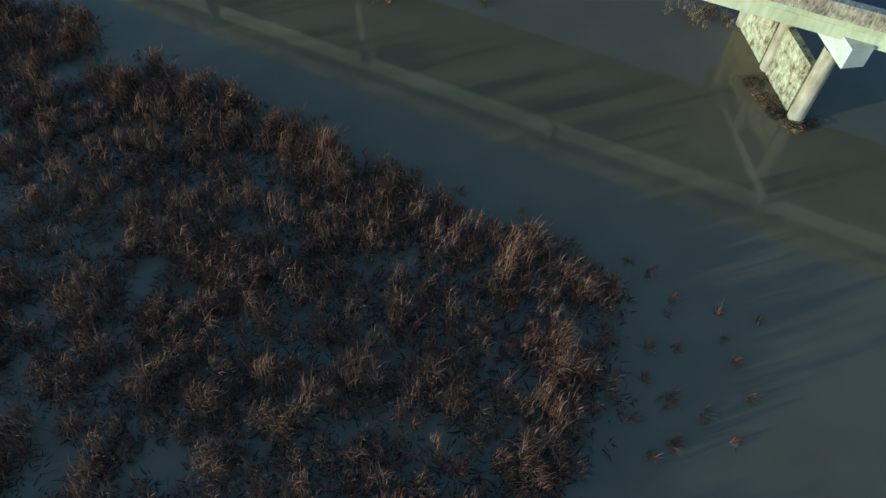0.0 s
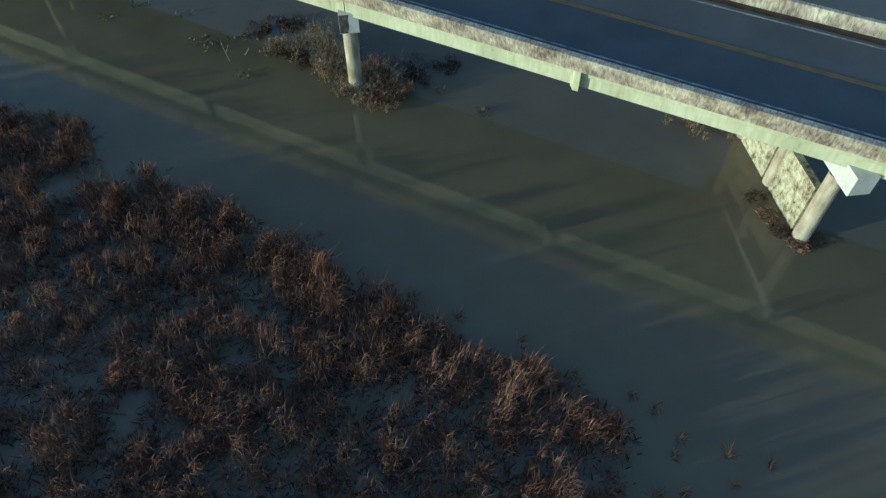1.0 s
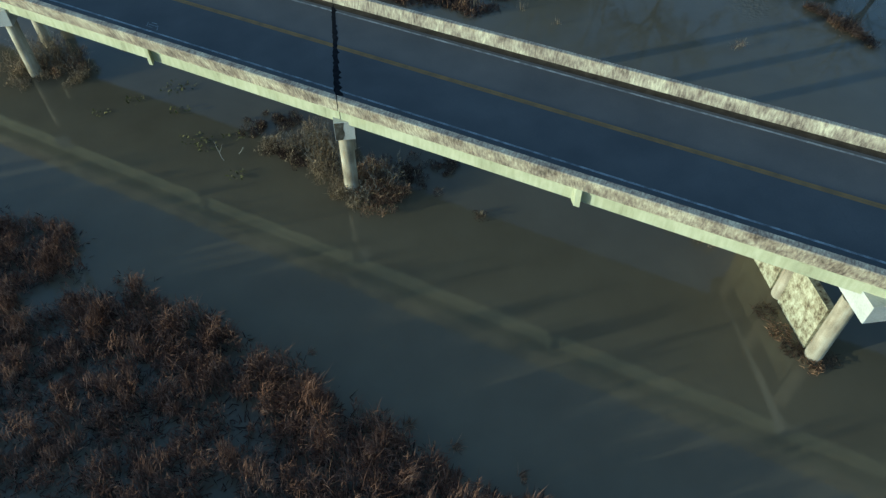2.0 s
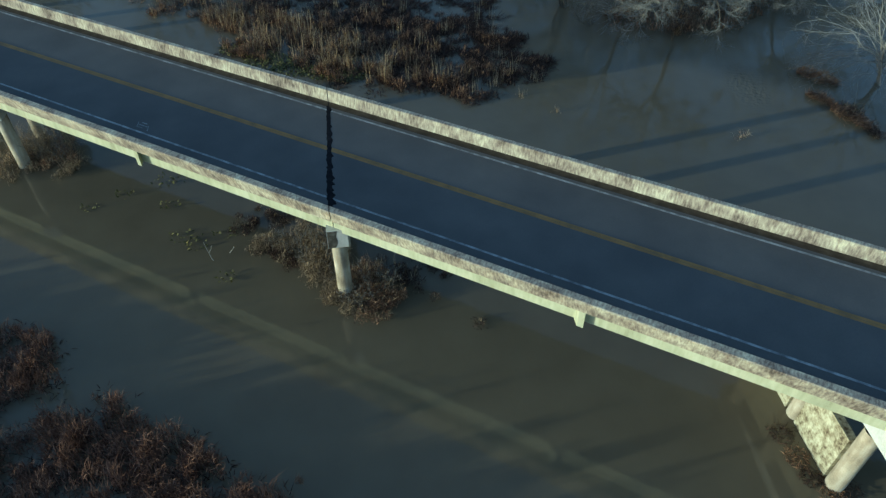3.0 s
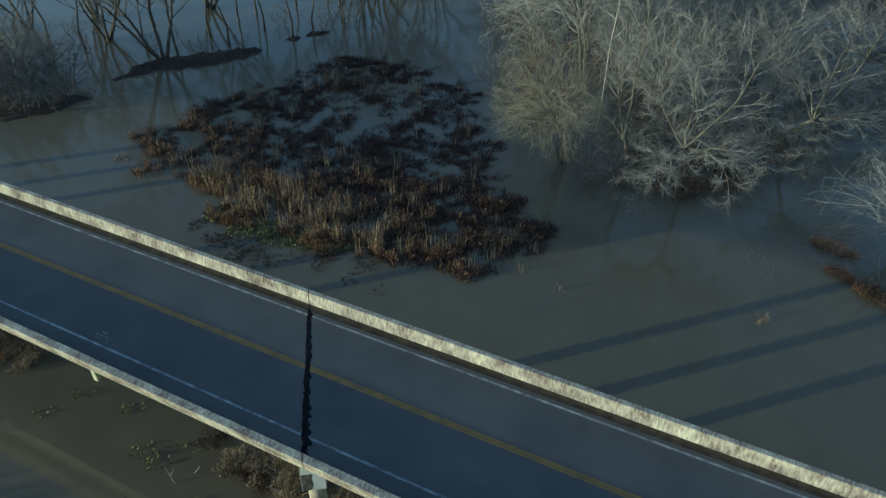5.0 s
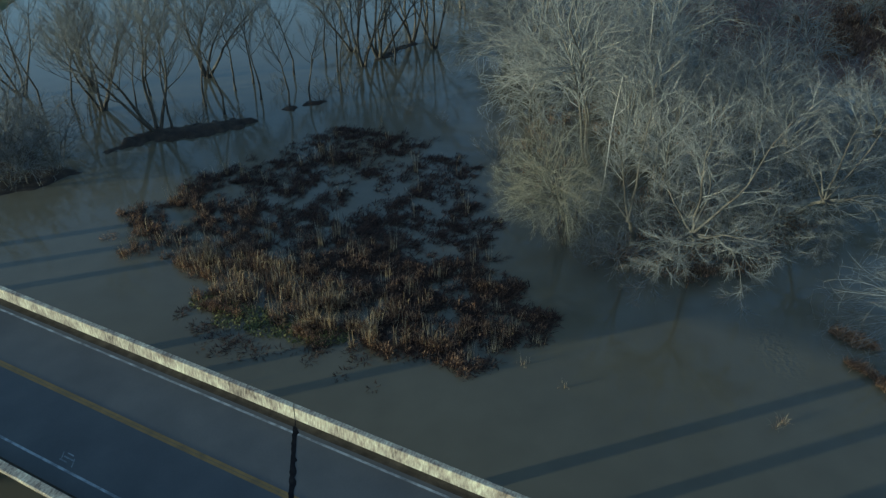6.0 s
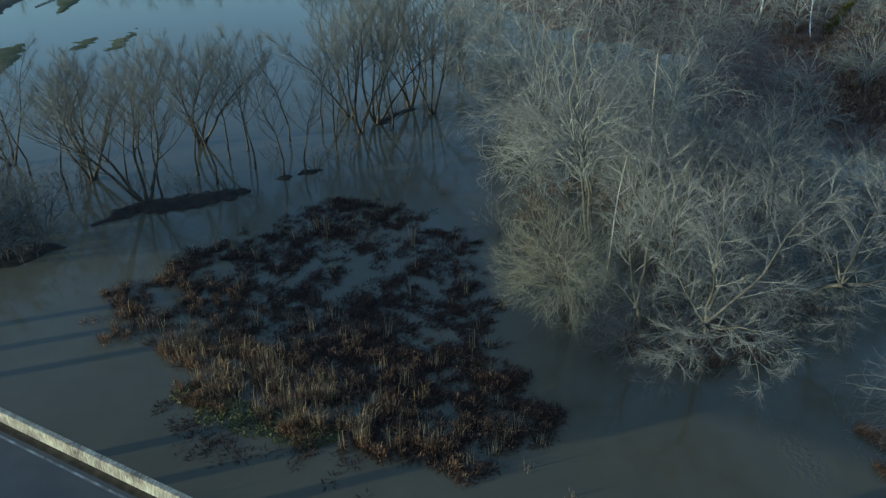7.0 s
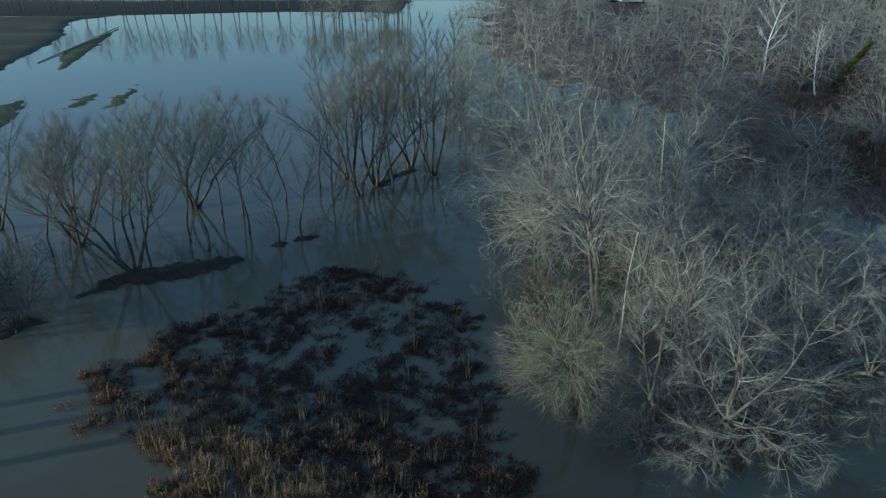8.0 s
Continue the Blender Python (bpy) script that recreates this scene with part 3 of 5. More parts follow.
for px, py, pf in zip(x, y, f):
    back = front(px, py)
    # black mats paint the bridge's shade onto the wet reeds behind the front
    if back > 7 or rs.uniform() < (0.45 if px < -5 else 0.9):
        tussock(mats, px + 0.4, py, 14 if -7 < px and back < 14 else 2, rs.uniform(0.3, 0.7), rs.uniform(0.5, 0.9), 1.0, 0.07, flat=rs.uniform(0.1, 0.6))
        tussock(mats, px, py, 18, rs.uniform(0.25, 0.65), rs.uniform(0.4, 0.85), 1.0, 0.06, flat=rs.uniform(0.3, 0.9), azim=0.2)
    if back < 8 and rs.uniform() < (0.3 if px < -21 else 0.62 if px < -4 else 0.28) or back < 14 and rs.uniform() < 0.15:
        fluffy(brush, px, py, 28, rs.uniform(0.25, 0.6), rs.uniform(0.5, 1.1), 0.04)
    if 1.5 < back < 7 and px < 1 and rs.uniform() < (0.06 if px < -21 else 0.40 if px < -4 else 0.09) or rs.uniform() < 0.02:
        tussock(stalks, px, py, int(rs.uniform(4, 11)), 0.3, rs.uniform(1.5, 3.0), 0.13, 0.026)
island = thing("reed_island", "half-drowned island of rotted reeds, darkened for shade behind, with pale stalks along its sunny edge", "island", kind="stuff")
link("reed_mat", mats.mesh("reed_mat"), M_MAT, island, "wet matted reeds, blackened for the bridge's shade")
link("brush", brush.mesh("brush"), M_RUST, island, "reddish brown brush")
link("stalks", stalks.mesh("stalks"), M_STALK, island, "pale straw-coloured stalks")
for px, py, h in ((-14.4, 73.8, 3.4), (-9.7, 72.9, 3.6), (-8.2, 74.6, 4.2), (-3.5, 72.1, 3.8), (-1.8, 66.1, 3.8), (-0.2, 61.1, 3.2), (2.6, 58.6, 2.4), (4.2, 59.4, 2.6), (6.3, 58.0, 1.0), (8.8, 55.8, 0.7), (-1.9, 86.9, 3.2), (-6.0, 71.0, 2.8), (0.6, 68.2, 3.0), (-11.5, 70.0, 3.0), (-18.5, 70.2, 2.8), (5.0, 64.0, 1.6), (7.5, 60.2, 1.5)):
    g = Geo()
    m = int(rs.uniform(9, 18))
    a, d, w = rs.uniform(0, 6.28, m), rs.uniform(0, 0.5, m), rs.uniform(0, 6.28, m)
    g.cones(np.stack([d * np.cos(a), d * np.sin(a), np.full(m, -0.05)], 1), np.stack([np.cos(w) * 0.13 * h, np.sin(w) * 0.13 * h, np.ones(m) * h], 1) * rs.uniform(0.35, 1, (m, 1)), 0.02)
    ob = link("stalk_clump", g.mesh("stalk_clump"), M_STALK)
    ob.location = (px, py, 0)
    tagged(ob, "upright clump of pale dry stalks in the water", "plant", group="stalk clumps on the island", kind="stuff")


def weeds(name, label, patches, count, mat, size=0.12):
    """Floating leaves: small tilted diamonds just over the water."""
    g = Geo()
    for px, py, r in patches:
        m = int(count * r)
        a, d = rs.uniform(0, 6.28, m), r * np.sqrt(rs.uniform(0, 1, m))
        base = np.stack([px + 1.6 * d * np.cos(a), py + d * np.sin(a), rs.uniform(0.0, 0.12, m)], 1)
        g.blades(base, rs.uniform(0, 6.28, m), rs.uniform(0.7, 1.4, m), size * rs.uniform(0.7, 2.2, m), size * rs.uniform(0.6, 1.3, m), rs.uniform(-0.3, 0.6, m))
    return tagged(link(name, g.mesh(name), mat), label, "plant", kind="stuff")


weeds("green_weeds", "low bright green waterweed along the island's edge", [(-16.6, 65.2, 1.3), (-14.0, 63.2, 1.5), (-11.5, 62.2, 1.4), (-9.2, 61.5, 1.3), (-7.5, 61.0, 1.0)], 330, M_GREEN, 0.13)
g = Geo()
for px, py, r, m in ((-14.0, 60.3, 1.3, 26), (-16.4, 61.9, 0.9, 16), (-12.4, 59.5, 0.8, 10), (-8.0, 58.8, 1.0, 8), (-4.5, 57.8, 1.2, 8), (-18.8, 63.8, 0.7, 6)):
    for _ in range(m):
        tussock(g, px + rs.normal(0, r), py + rs.normal(0, 0.6 * r), 12, 0.35, 0.6, 1.0, 0.06, flat=0.85)
tagged(link("dark_weeds", g.mesh("dark_weeds"), M_MAT), "dark drowned weeds off the island's edge", "plant", kind="stuff")
weeds("floating_weeds", "scattered floating green leaves by the pier", [(-15.5, 42.3, 0.7), (-14.6, 41.6, 0.6), (-12.3, 38.9, 0.5), (-18.1, 47.9, 0.8), (-20.6, 46.3, 0.5), (-13.2, 42.6, 0.5), (-17.3, 45.2, 0.5), (-22.5, 45.0, 0.4)], 46, M_GREEN, 0.11)


# ======== bare trees ========
def unit(v):
    v = np.asarray(v, float)
    return v / (np.linalg.norm(v) + 1e-9)


def limb(rng, start, way, length, bend, steps, wobble):
    """A crooked path that turns towards the vector bend."""
    pts, p, d = [np.array(start, float)], np.array(start, float), unit(way)
    for _ in range(steps):
        d = unit(d + np.asarray(bend) / steps + rng.normal(0, wobble, 3))
        p = p + d * length / steps
        pts.append(p)
    return np.array(pts)


def along(pts, f):
    k = f * (len(pts) - 1)
    i = min(int(k), len(pts) - 2)
    return pts[i] + (pts[i + 1] - pts[i]) * (k - i), unit(pts[i + 1] - pts[i])


def grow(seed, h, stems=1, r0=0.2, fork=0.3, reach=0.34, rise=0.8, limbs=16, subs=7, twigs=5, fan=4, splay=0.25, fine=0.016, droop=0.0, detail=2, ways=None, shoot=1.0, butt=None, crook=0.26):
    """A bare tree: the shapes of its trunk, its limbs and its twigs. Forks are narrow, and twigs fan out at the ends."""
    rng = np.random.RandomState(seed)
    trunk, limbs_g, twigs_g = Geo(), Geo(), Geo()
    tb, tw = [], []
    ns, nl, nb = ((6, 3, 1), (8, 4, 2), (12, 6, 3))[detail]
    if butt:
        path = curve(np.array((0, 0, -0.4)), np.array((0.25 * butt[0], 0.25 * butt[1], 0.55 * butt[2])), np.array(butt), 8)
        path[1:-1] += rng.normal(0, 0.05, (7, 3))
        trunk.tube(path, r0 * np.linspace(1.9, 1.25, 9), 9)
    for s in range(len(ways) if ways else stems):
        az = 6.283 * (s + rng.uniform(-0.25, 0.25)) / stems
        out = np.array((math.cos(az), math.sin(az), 0))
        hs = h * rng.uniform(0.75, 1.0)
        start = out * (0.22 * (stems > 1)) + (0, 0, -0.4)
        way = out * splay * rng.uniform(0.7, 1.3) * (1 if stems > 1 else 0.3) + (0, 0, 1)
        if ways:
            out, way, hs = unit((*ways[s][:2], 0.01)), np.array(ways[s][:3]), ways[s][3]
        if butt:
            start = np.array(butt) - 0.3 * unit(way)
        path = limb(rng, start, way, hs * 1.06, (0, 0, ways[s][4] if ways else 0.3), ns, crook / math.sqrt(ns))
        rad = r0 * np.linspace(1, 0.06, len(path)) ** 1.15
        rad[0] *= 1.4
        trunk.tube(path, rad, 7 if detail else 4)
        for i in range(limbs):
            f = fork + (0.98 - fork) * (i + rng.uniform(0, 0.8)) / limbs
            p, d = along(path, f)
            a = i * 2.399 + rng.uniform(-0.5, 0.5) + s
            side = unit(np.array((math.cos(a), math.sin(a), 0)) + 0.5 * out * (stems > 1))
            ln = hs * reach * (1.15 - 0.7 * (f - fork) / (1 - fork)) * rng.uniform(0.65, 1.15)
            lp = limb(rng, p, side * 0.8 + d * rise * 0.8, ln, (0, 0, rise * 0.6 - droop), nl, 0.12 / math.sqrt(nl))
            lr = max(r0 * (1 - 0.8 * f) * 0.40, fine * 2.8)
            limbs_g.tube(lp, lr * np.linspace(1, 0.15, nl + 1), 4 if detail else 3)
            for j in range(subs):
                g = 0.2 + 0.8 * (j + rng.uniform(0, 0.9)) / subs
                q, dd = along(lp, min(g, 0.999))
                rv = unit(rng.normal(0, 1, 3) + side * 0.4)
                sl = ln * (0.66 - 0.3 * g) * rng.uniform(0.6, 1.2)
                sp = limb(rng, q, dd + rv * 0.62 + (0, 0, 0.15 - droop * 0.4), sl, (0, 0, 0.35 - droop), nb, 0.06)
                limbs_g.tube(sp, max(lr * 0.4, fine * 2.1) * np.linspace(1, 0.35, nb + 1), 3)
                for t in range(twigs):
                    e = 0.25 + 0.75 * (t + rng.uniform(0.1, 1)) / twigs
                    c, cd = along(sp, min(e, 0.999))
                    tl = rng.uniform(0.6, 1.3) * (0.35 + 0.035 * h) * shoot
                    v1 = unit(cd + rng.normal(0, 0.34, 3) + (0, 0, 0.15 - droop * 0.35)) * tl
                    tb.append((*c, fine)), tw.append(v1)
                    for _ in range(fan - 1):
                        b = c + v1 * rng.uniform(0.15, 0.75)
                        tb.append((*b, fine * 0.75)), tw.append(unit(v1 + rng.normal(0, 0.46, 3) * tl) * tl * rng.uniform(0.45, 0.9))
    tb = np.array(tb)
    twigs_g.cones(tb[:, :3], np.array(tw), tb[:, 3])
    return trunk, limbs_g, twigs_g


def curve(a, b, c, n):
    """Points on a bow from a over b to c."""
    t = np.linspace(0, 1, n + 1)[:, None]
    return (1 - t) ** 2 * a + 2 * t * (1 - t) * b + t * t * c


def fountain(seed, h, wide=0.4, fork=0.25, r0=0.22, trunks=1, limbs=24, subs=6, twigs=5, fan=2, fine=0.01, skirt=1.75, shoot=0.1, segs=6):
    """A bare tree whose limbs fan out from the fork to a rounded crown, with twigs that point outwards near its surface."""
    rng = np.random.RandomState(seed)
    trunk, limbs_g, twigs_g = Geo(), Geo(), Geo()
    zf, wr = h * fork, h * wide
    up = np.array((0, 0, 1.0))
    for k in range(trunks):
        a = 6.283 * k / trunks + seed
        foot = np.array((math.cos(a), math.sin(a), 0)) * (0.25 if trunks > 1 else 0)
        top = np.array((math.cos(a), math.sin(a), 0)) * (0.22 * wr if trunks > 1 else 0.05 * wr) + up * h * rng.uniform(0.75, 0.92)
        path = curve(foot - 0.4 * up, foot + up * h * 0.45 + rng.normal(0, 0.03 * h, 3) * (1, 1, 0), top, 8)
        path[1:-1] += rng.normal(0, 0.012 * h, (7, 3))
        rad = r0 * np.linspace(1, 0.08, 9) ** 1.1
        rad[0] *= 1.35
        trunk.tube(path, rad, 7 if segs > 4 else 4)
        if k == 0:
            first = [path]
        else:
            first.append(path)
    tb, tw, tr = [], [], []

    def surface(way):
        c, q = way[2], math.hypot(way[0], way[1])
        lumpy = 1 + 0.13 * math.sin(3.1 * math.atan2(way[1], way[0]) + seed) + rng.normal(0, 0.06)
        return up * zf + way * lumpy / math.sqrt((q / wr) ** 2 + (c / (h - zf)) ** 2)

    for i in range(limbs):
        th = skirt * math.sqrt((i + 0.6) / limbs) * rng.uniform(0.88, 1.08)
        az = i * 2.399 + rng.uniform(-0.4, 0.4)
        way = np.array((math.sin(th) * math.cos(az), math.sin(th) * math.sin(az), math.cos(th)))
        end = surface(way)
        path = first[i % trunks]
        p, d = along(path, min(0.9, max(0.08, fork * rng.uniform(0.75, 1.5) + 0.35 * (1 - th / skirt) * rng.uniform(0.3, 1))))
        size = np.linalg.norm(end - p)
        lp = curve(p, p + 0.36 * size * up + 0.2 * size * unit(way * (1, 1, 0.3)), end, segs)
        lp[1:-1] += rng.normal(0, 0.028 * size, (segs - 1, 3))
        lr = max(r0 * 0.38 * rng.uniform(0.5, 1), fine * 2.3)
        limbs_g.tube(lp, lr * np.linspace(1, 0, segs + 1) ** 0.9 + fine * 0.8, 4 if segs > 4 else 3)
        for j in range(subs):
            g = 0.22 + 0.74 * (j + rng.uniform(0, 1)) / subs
            q, dd = along(lp, g)
            w2 = unit(way + rng.normal(0, 0.34, 3))
            e2 = surface(w2)
            e2 = q + (e2 - q) * rng.uniform(0.7, 1.0)
            l2 = np.linalg.norm(e2 - q)
            if l2 > 0.5 * size:
                e2 = q + (e2 - q) * 0.5 * size / l2
                l2 = 0.5 * size
            sp = curve(q, q + dd * 0.45 * l2, e2, 3 if segs > 3 else 2)
            limbs_g.tube(sp, np.linspace(1.9, 0.7, len(sp)) * fine, 3)
            for t in range(twigs):
                c, cd = along(sp, min(0.999, 0.25 + 0.75 * (t + rng.uniform(0.1, 1)) / twigs))
                out = unit(c - up * zf * 0.8)
                tl = h * shoot * rng.uniform(0.5, 1.2)
                v = unit(0.6 * cd + 0.7 * out + rng.normal(0, 0.3, 3)) * tl
                tb.append(c), tw.append(v), tr.append(fine * 0.8)
                for _ in range(fan - 1):
                    tb.append(c + v * rng.uniform(0.2, 0.7)), tw.append(unit(v + rng.normal(0, 0.35, 3) * tl) * tl * rng.uniform(0.4, 0.8)), tr.append(fine * 0.6)
    twigs_g.cones(np.array(tb), np.array(tw), np.array(tr))
    return trunk, limbs_g, twigs_g


def tree_kind(name, label, category, bark, twig, limb_bark=None, maker=grow, **how):
    """A master tree, placed later by copies of it."""
    ob = thing(name, label, category)
    tr, li, tw = maker(**how)
    link("trunk", tr.mesh("trunk", True), bark, ob)
    link("branchwork", li.mesh("branchwork", True), limb_bark or bark, ob, kind="stuff")
    link("crown", tw.mesh("crown"), twig, ob)
    return ob


masters = []


def plant(master, px, py, size=1.0, turn=0.0, label="", group="", lean=(0, 0)):
    """The first planting moves the master itself; later ones copy it."""
    m = pose(px, py, -0.05, lean[0], lean[1], turn)
    if master not in masters:
        masters.append(master)
        ob = master
        ob.matrix_basis = m
    else:
        ob = copy_thing(master, m)
    ob.scale = (size, size, size)
    return tagged(ob, label=label, group=group)


dark_a = tree_kind("bare_tree", "bare dark-barked tree standing in flood water", "tree", M_DARKBARK, M_DARKTWIG, seed=11, h=18, stems=4, r0=0.24, fork=0.36, reach=0.34, rise=0.9, limbs=13, subs=8, twigs=6, fan=3, splay=0.40, fine=0.0088, crook=0.42)
dark_b = tree_kind("bare_tree", "slender bare tree standing in flood water", "tree", M_DARKBARK, M_DARKTWIG, seed=12, h=17, stems=1, r0=0.16, fork=0.34, reach=0.28, rise=0.9, limbs=18, subs=8, twigs=5, fan=3, fine=0.0088, crook=0.42)
dark_c = tree_kind("bare_tree", "bare multi-stemmed tree on the drowned bank", "tree", M_DARKBARK, M_DARKTWIG, seed=13, h=20, stems=4, r0=0.22, fork=0.38, reach=0.30, rise=0.9, limbs=12, subs=8, twigs=6, fan=3, splay=0.2, fine=0.0088, crook=0.42)
grey_a = tree_kind("bare_tree", "tall spreading bare grey tree in the flooded wood", "tree", M_MIDBARK, M_TWIG, M_BARK, maker=fountain, seed=21, h=18, wide=0.46, fork=0.16, r0=0.15, trunks=3, limbs=50, subs=8, twigs=5, fan=2, fine=0.011, skirt=1.6, shoot=0.07)
grey_b = tree_kind("bare_tree", "bare grey tree with a wide rounded crown", "tree", M_MIDBARK, M_TWIG, M_BARK, maker=fountain, seed=22, h=13, wide=0.52, fork=0.34, r0=0.16, limbs=34, subs=7, twigs=5, fan=2, fine=0.011, skirt=1.75, shoot=0.075)
grey_c = tree_kind("bare_tree", "slender grey tree with forked stems", "tree", M_MIDBARK, M_TWIG, M_BARK, maker=fountain, seed=23, h=14, wide=0.36, fork=0.25, r0=0.14, trunks=2, limbs=30, subs=7, twigs=5, fan=2, fine=0.011, skirt=1.5, shoot=0.075)
willow = tree_kind("willow_bush", "dense rounded yellowish willow bush with fine radiating twigs", "bush", M_MIDBARK, M_WILLOW, M_WILLOW, maker=fountain, seed=31, h=14.2, wide=0.34, fork=0.36, r0=0.085, trunks=6, limbs=80, subs=9, twigs=5, fan=2, fine=0.0068, skirt=1.72, shoot=0.075)
spread = tree_kind("spreading_tree", "bare tree leaning out over the water with pale drooping limbs", "tree", M_MIDBARK, M_TWIG, M_BARK, seed=41, h=11, r0=0.115, fork=0.2, reach=0.36, rise=0.7, limbs=12, subs=8, twigs=6, fan=2, fine=0.0078, droop=0.28, shoot=1.15, crook=0.5, butt=(-2.4, -4.4, 5.4), ways=((1.0, -0.02, 1.0, 12.5, 0.1), (-0.05, -0.15, 1.0, 10.5, 0.1), (0.3, -1.0, 0.75, 7.0, -1.5), (-0.7, -0.75, 0.6, 7.0, -1.4), (0.85, -0.6, 0.6, 7.5, -1.2), (-0.6, 0.3, 0.9, 7.5, 0.0), (0.7, 0.6, 0.75, 9.5, 0.0), (0.1, -0.8, 0.3, 5.5, -0.9)))
forked = tree_kind("forked_tree", "forked bare tree leaning out at the wood's edge", "tree", M_MIDBARK, M_TWIG, M_BARK, seed=44, h=14, r0=0.13, fork=0.32, reach=0.30, rise=0.9, limbs=12, subs=7, twigs=5, fan=2, fine=0.009, crook=0.4, butt=(-1.6, -2.6, 4.6), ways=((-0.34, 0.02, 1.0, 8.5, 0.3), (0.1, 0.06, 1.0, 12.5, 0.0), (-0.5, -0.1, 0.8, 3.5, 0.0)))
shrub = tree_kind("bare_shrub", "leafless grey-brown shrub in the flooded wood", "shrub", M_MIDBARK, M_TWIG, seed=51, h=5, stems=6, r0=0.045, fork=0.12, reach=0.42, limbs=6, subs=3, twigs=4, fan=2, splay=0.6, fine=0.009, detail=1)
shrub_b = tree_kind("bare_shrub", "twiggy thicket of thin bare stems", "shrub", M_MIDBARK, M_TWIG, seed=52, h=7, stems=6, r0=0.05, fork=0.15, reach=0.32, limbs=6, subs=3, twigs=4, fan=2, splay=0.4, fine=0.011, detail=1)
far_a = tree_kind("bare_tree", "bare tree far back in the winter wood", "tree", M_MIDBARK, M_TWIG, M_BARK, maker=fountain, seed=61, h=16, wide=0.42, fork=0.28, r0=0.22, limbs=24, subs=5, twigs=4, fan=2, fine=0.016, skirt=1.6, shoot=0.075, segs=4)
far_b = tree_kind("bare_tree", "bare grey tree in the far winter wood", "tree", M_MIDBARK, M_TWIG, M_BARK, maker=fountain, seed=62, h=13, wide=0.54, fork=0.34, r0=0.2, limbs=24, subs=5, twigs=4, fan=2, fine=0.016, skirt=1.8, shoot=0.075, segs=4)
far_c = tree_kind("bare_tree", "dark bare tree in the far shelter belt", "tree", M_DARKBARK, M_DARKTWIG, seed=63, h=19, stems=1, r0=0.24, fork=0.3, reach=0.3, rise=1.0, limbs=13, subs=4, twigs=3, fan=2, splay=0.18, fine=0.03, crook=0.15, detail=0)

# drowned bank on the far side, left of the channel
for master, px, py, sz, turn in ((dark_a, -31.6, 96.6, 1.0, 20), (dark_b, -30.0, 97.0, 1.0, 70), (dark_b, -25.4, 102.1, 0.95, 160), (dark_b, -17.9, 104.1, 0.85, 210), (dark_b, -15.5, 105.3, 0.8, 300), (dark_c, -8.3, 123.2, 1.0, 0), (dark_c, -4.0, 130.5, 0.95, 120), (dark_b, -12.2, 109.4, 0.8, 30), (dark_a, -40.5, 103.5, 0.85, 200), (dark_b, -42.5, 101.0, 0.9, 10), (dark_b, -24.3, 112.8, 0.9, 80), (dark_a, -31.0, 115.0, 0.9, 120), (dark_b, -26.0, 110.1, 0.85, 250), (dark_b, -36.5, 108.5, 0.9, 330), (dark_c, -12.5, 126.0, 0.9, 200), (dark_a, -45.5, 112.0, 0.85, 60), (dark_b, -19.5, 116.0, 0.85, 145), (dark_c, -52.5, 108.0, 0.8, 250), (dark_b, -38.0, 118.0, 0.8, 15), (dark_c, -10.2, 119.5, 0.85, 300), (dark_b, -6.0, 121.0, 0.95, 90), (dark_b, -13.6, 117.2, 0.9, 250), (dark_c, -0.5, 127.5, 0.8, 60), (dark_b, -16.0, 122.0, 0.9, 20), (dark_b, -2.0, 134.5, 0.95, 200), (dark_b, -22.0, 106.8, 0.85, 110), (dark_b, -28.3, 104.6, 0.95, 290), (dark_b, -34.6, 99.8, 0.8, 55), (dark_b, -48.5, 104.5, 0.9, 170), (dark_b, -9.0, 131.5, 0.9, 320)):
    plant(master, px, py, sz, turn, group="bare trees on the drowned bank")
for px, py, sz, turn in ((-41.5, 84.0, 1.2, 0), (-43.5, 88.0, 1.4, 60), (-40.0, 90.5, 1.1, 140), (-46.0, 94.0, 1.5, 220), (-45.0, 82.5, 1.3, 300), (-48.5, 88.0, 1.5, 30), (-39.0, 86.5, 0.8, 100), (-50.5, 99.0, 1.4, 180)):
    plant(shrub_b, px, py, sz, turn, group="thicket on the drowned bank")
for px, py, sz, turn in ((-27.5, 98.5, 0.6, 0), (-23.5, 100.5, 0.5, 90), (-14.3, 106.2, 0.7, 10), (-10.8, 108.6, 0.9, 40), (-6.3, 124.5, 0.9, 200), (-3.4, 102.1, 0.35, 100), (1.0, 99.3, 0.3, 20), (-11.0, 124.5, 0.8, 70), (-34.0, 99.5, 0.6, 150), (-40.5, 99.0, 0.8, 90), (-20.0, 109.0, 0.6, 50)):
    plant(shrub, px, py, sz, turn, group="shrubs on the drowned bank")

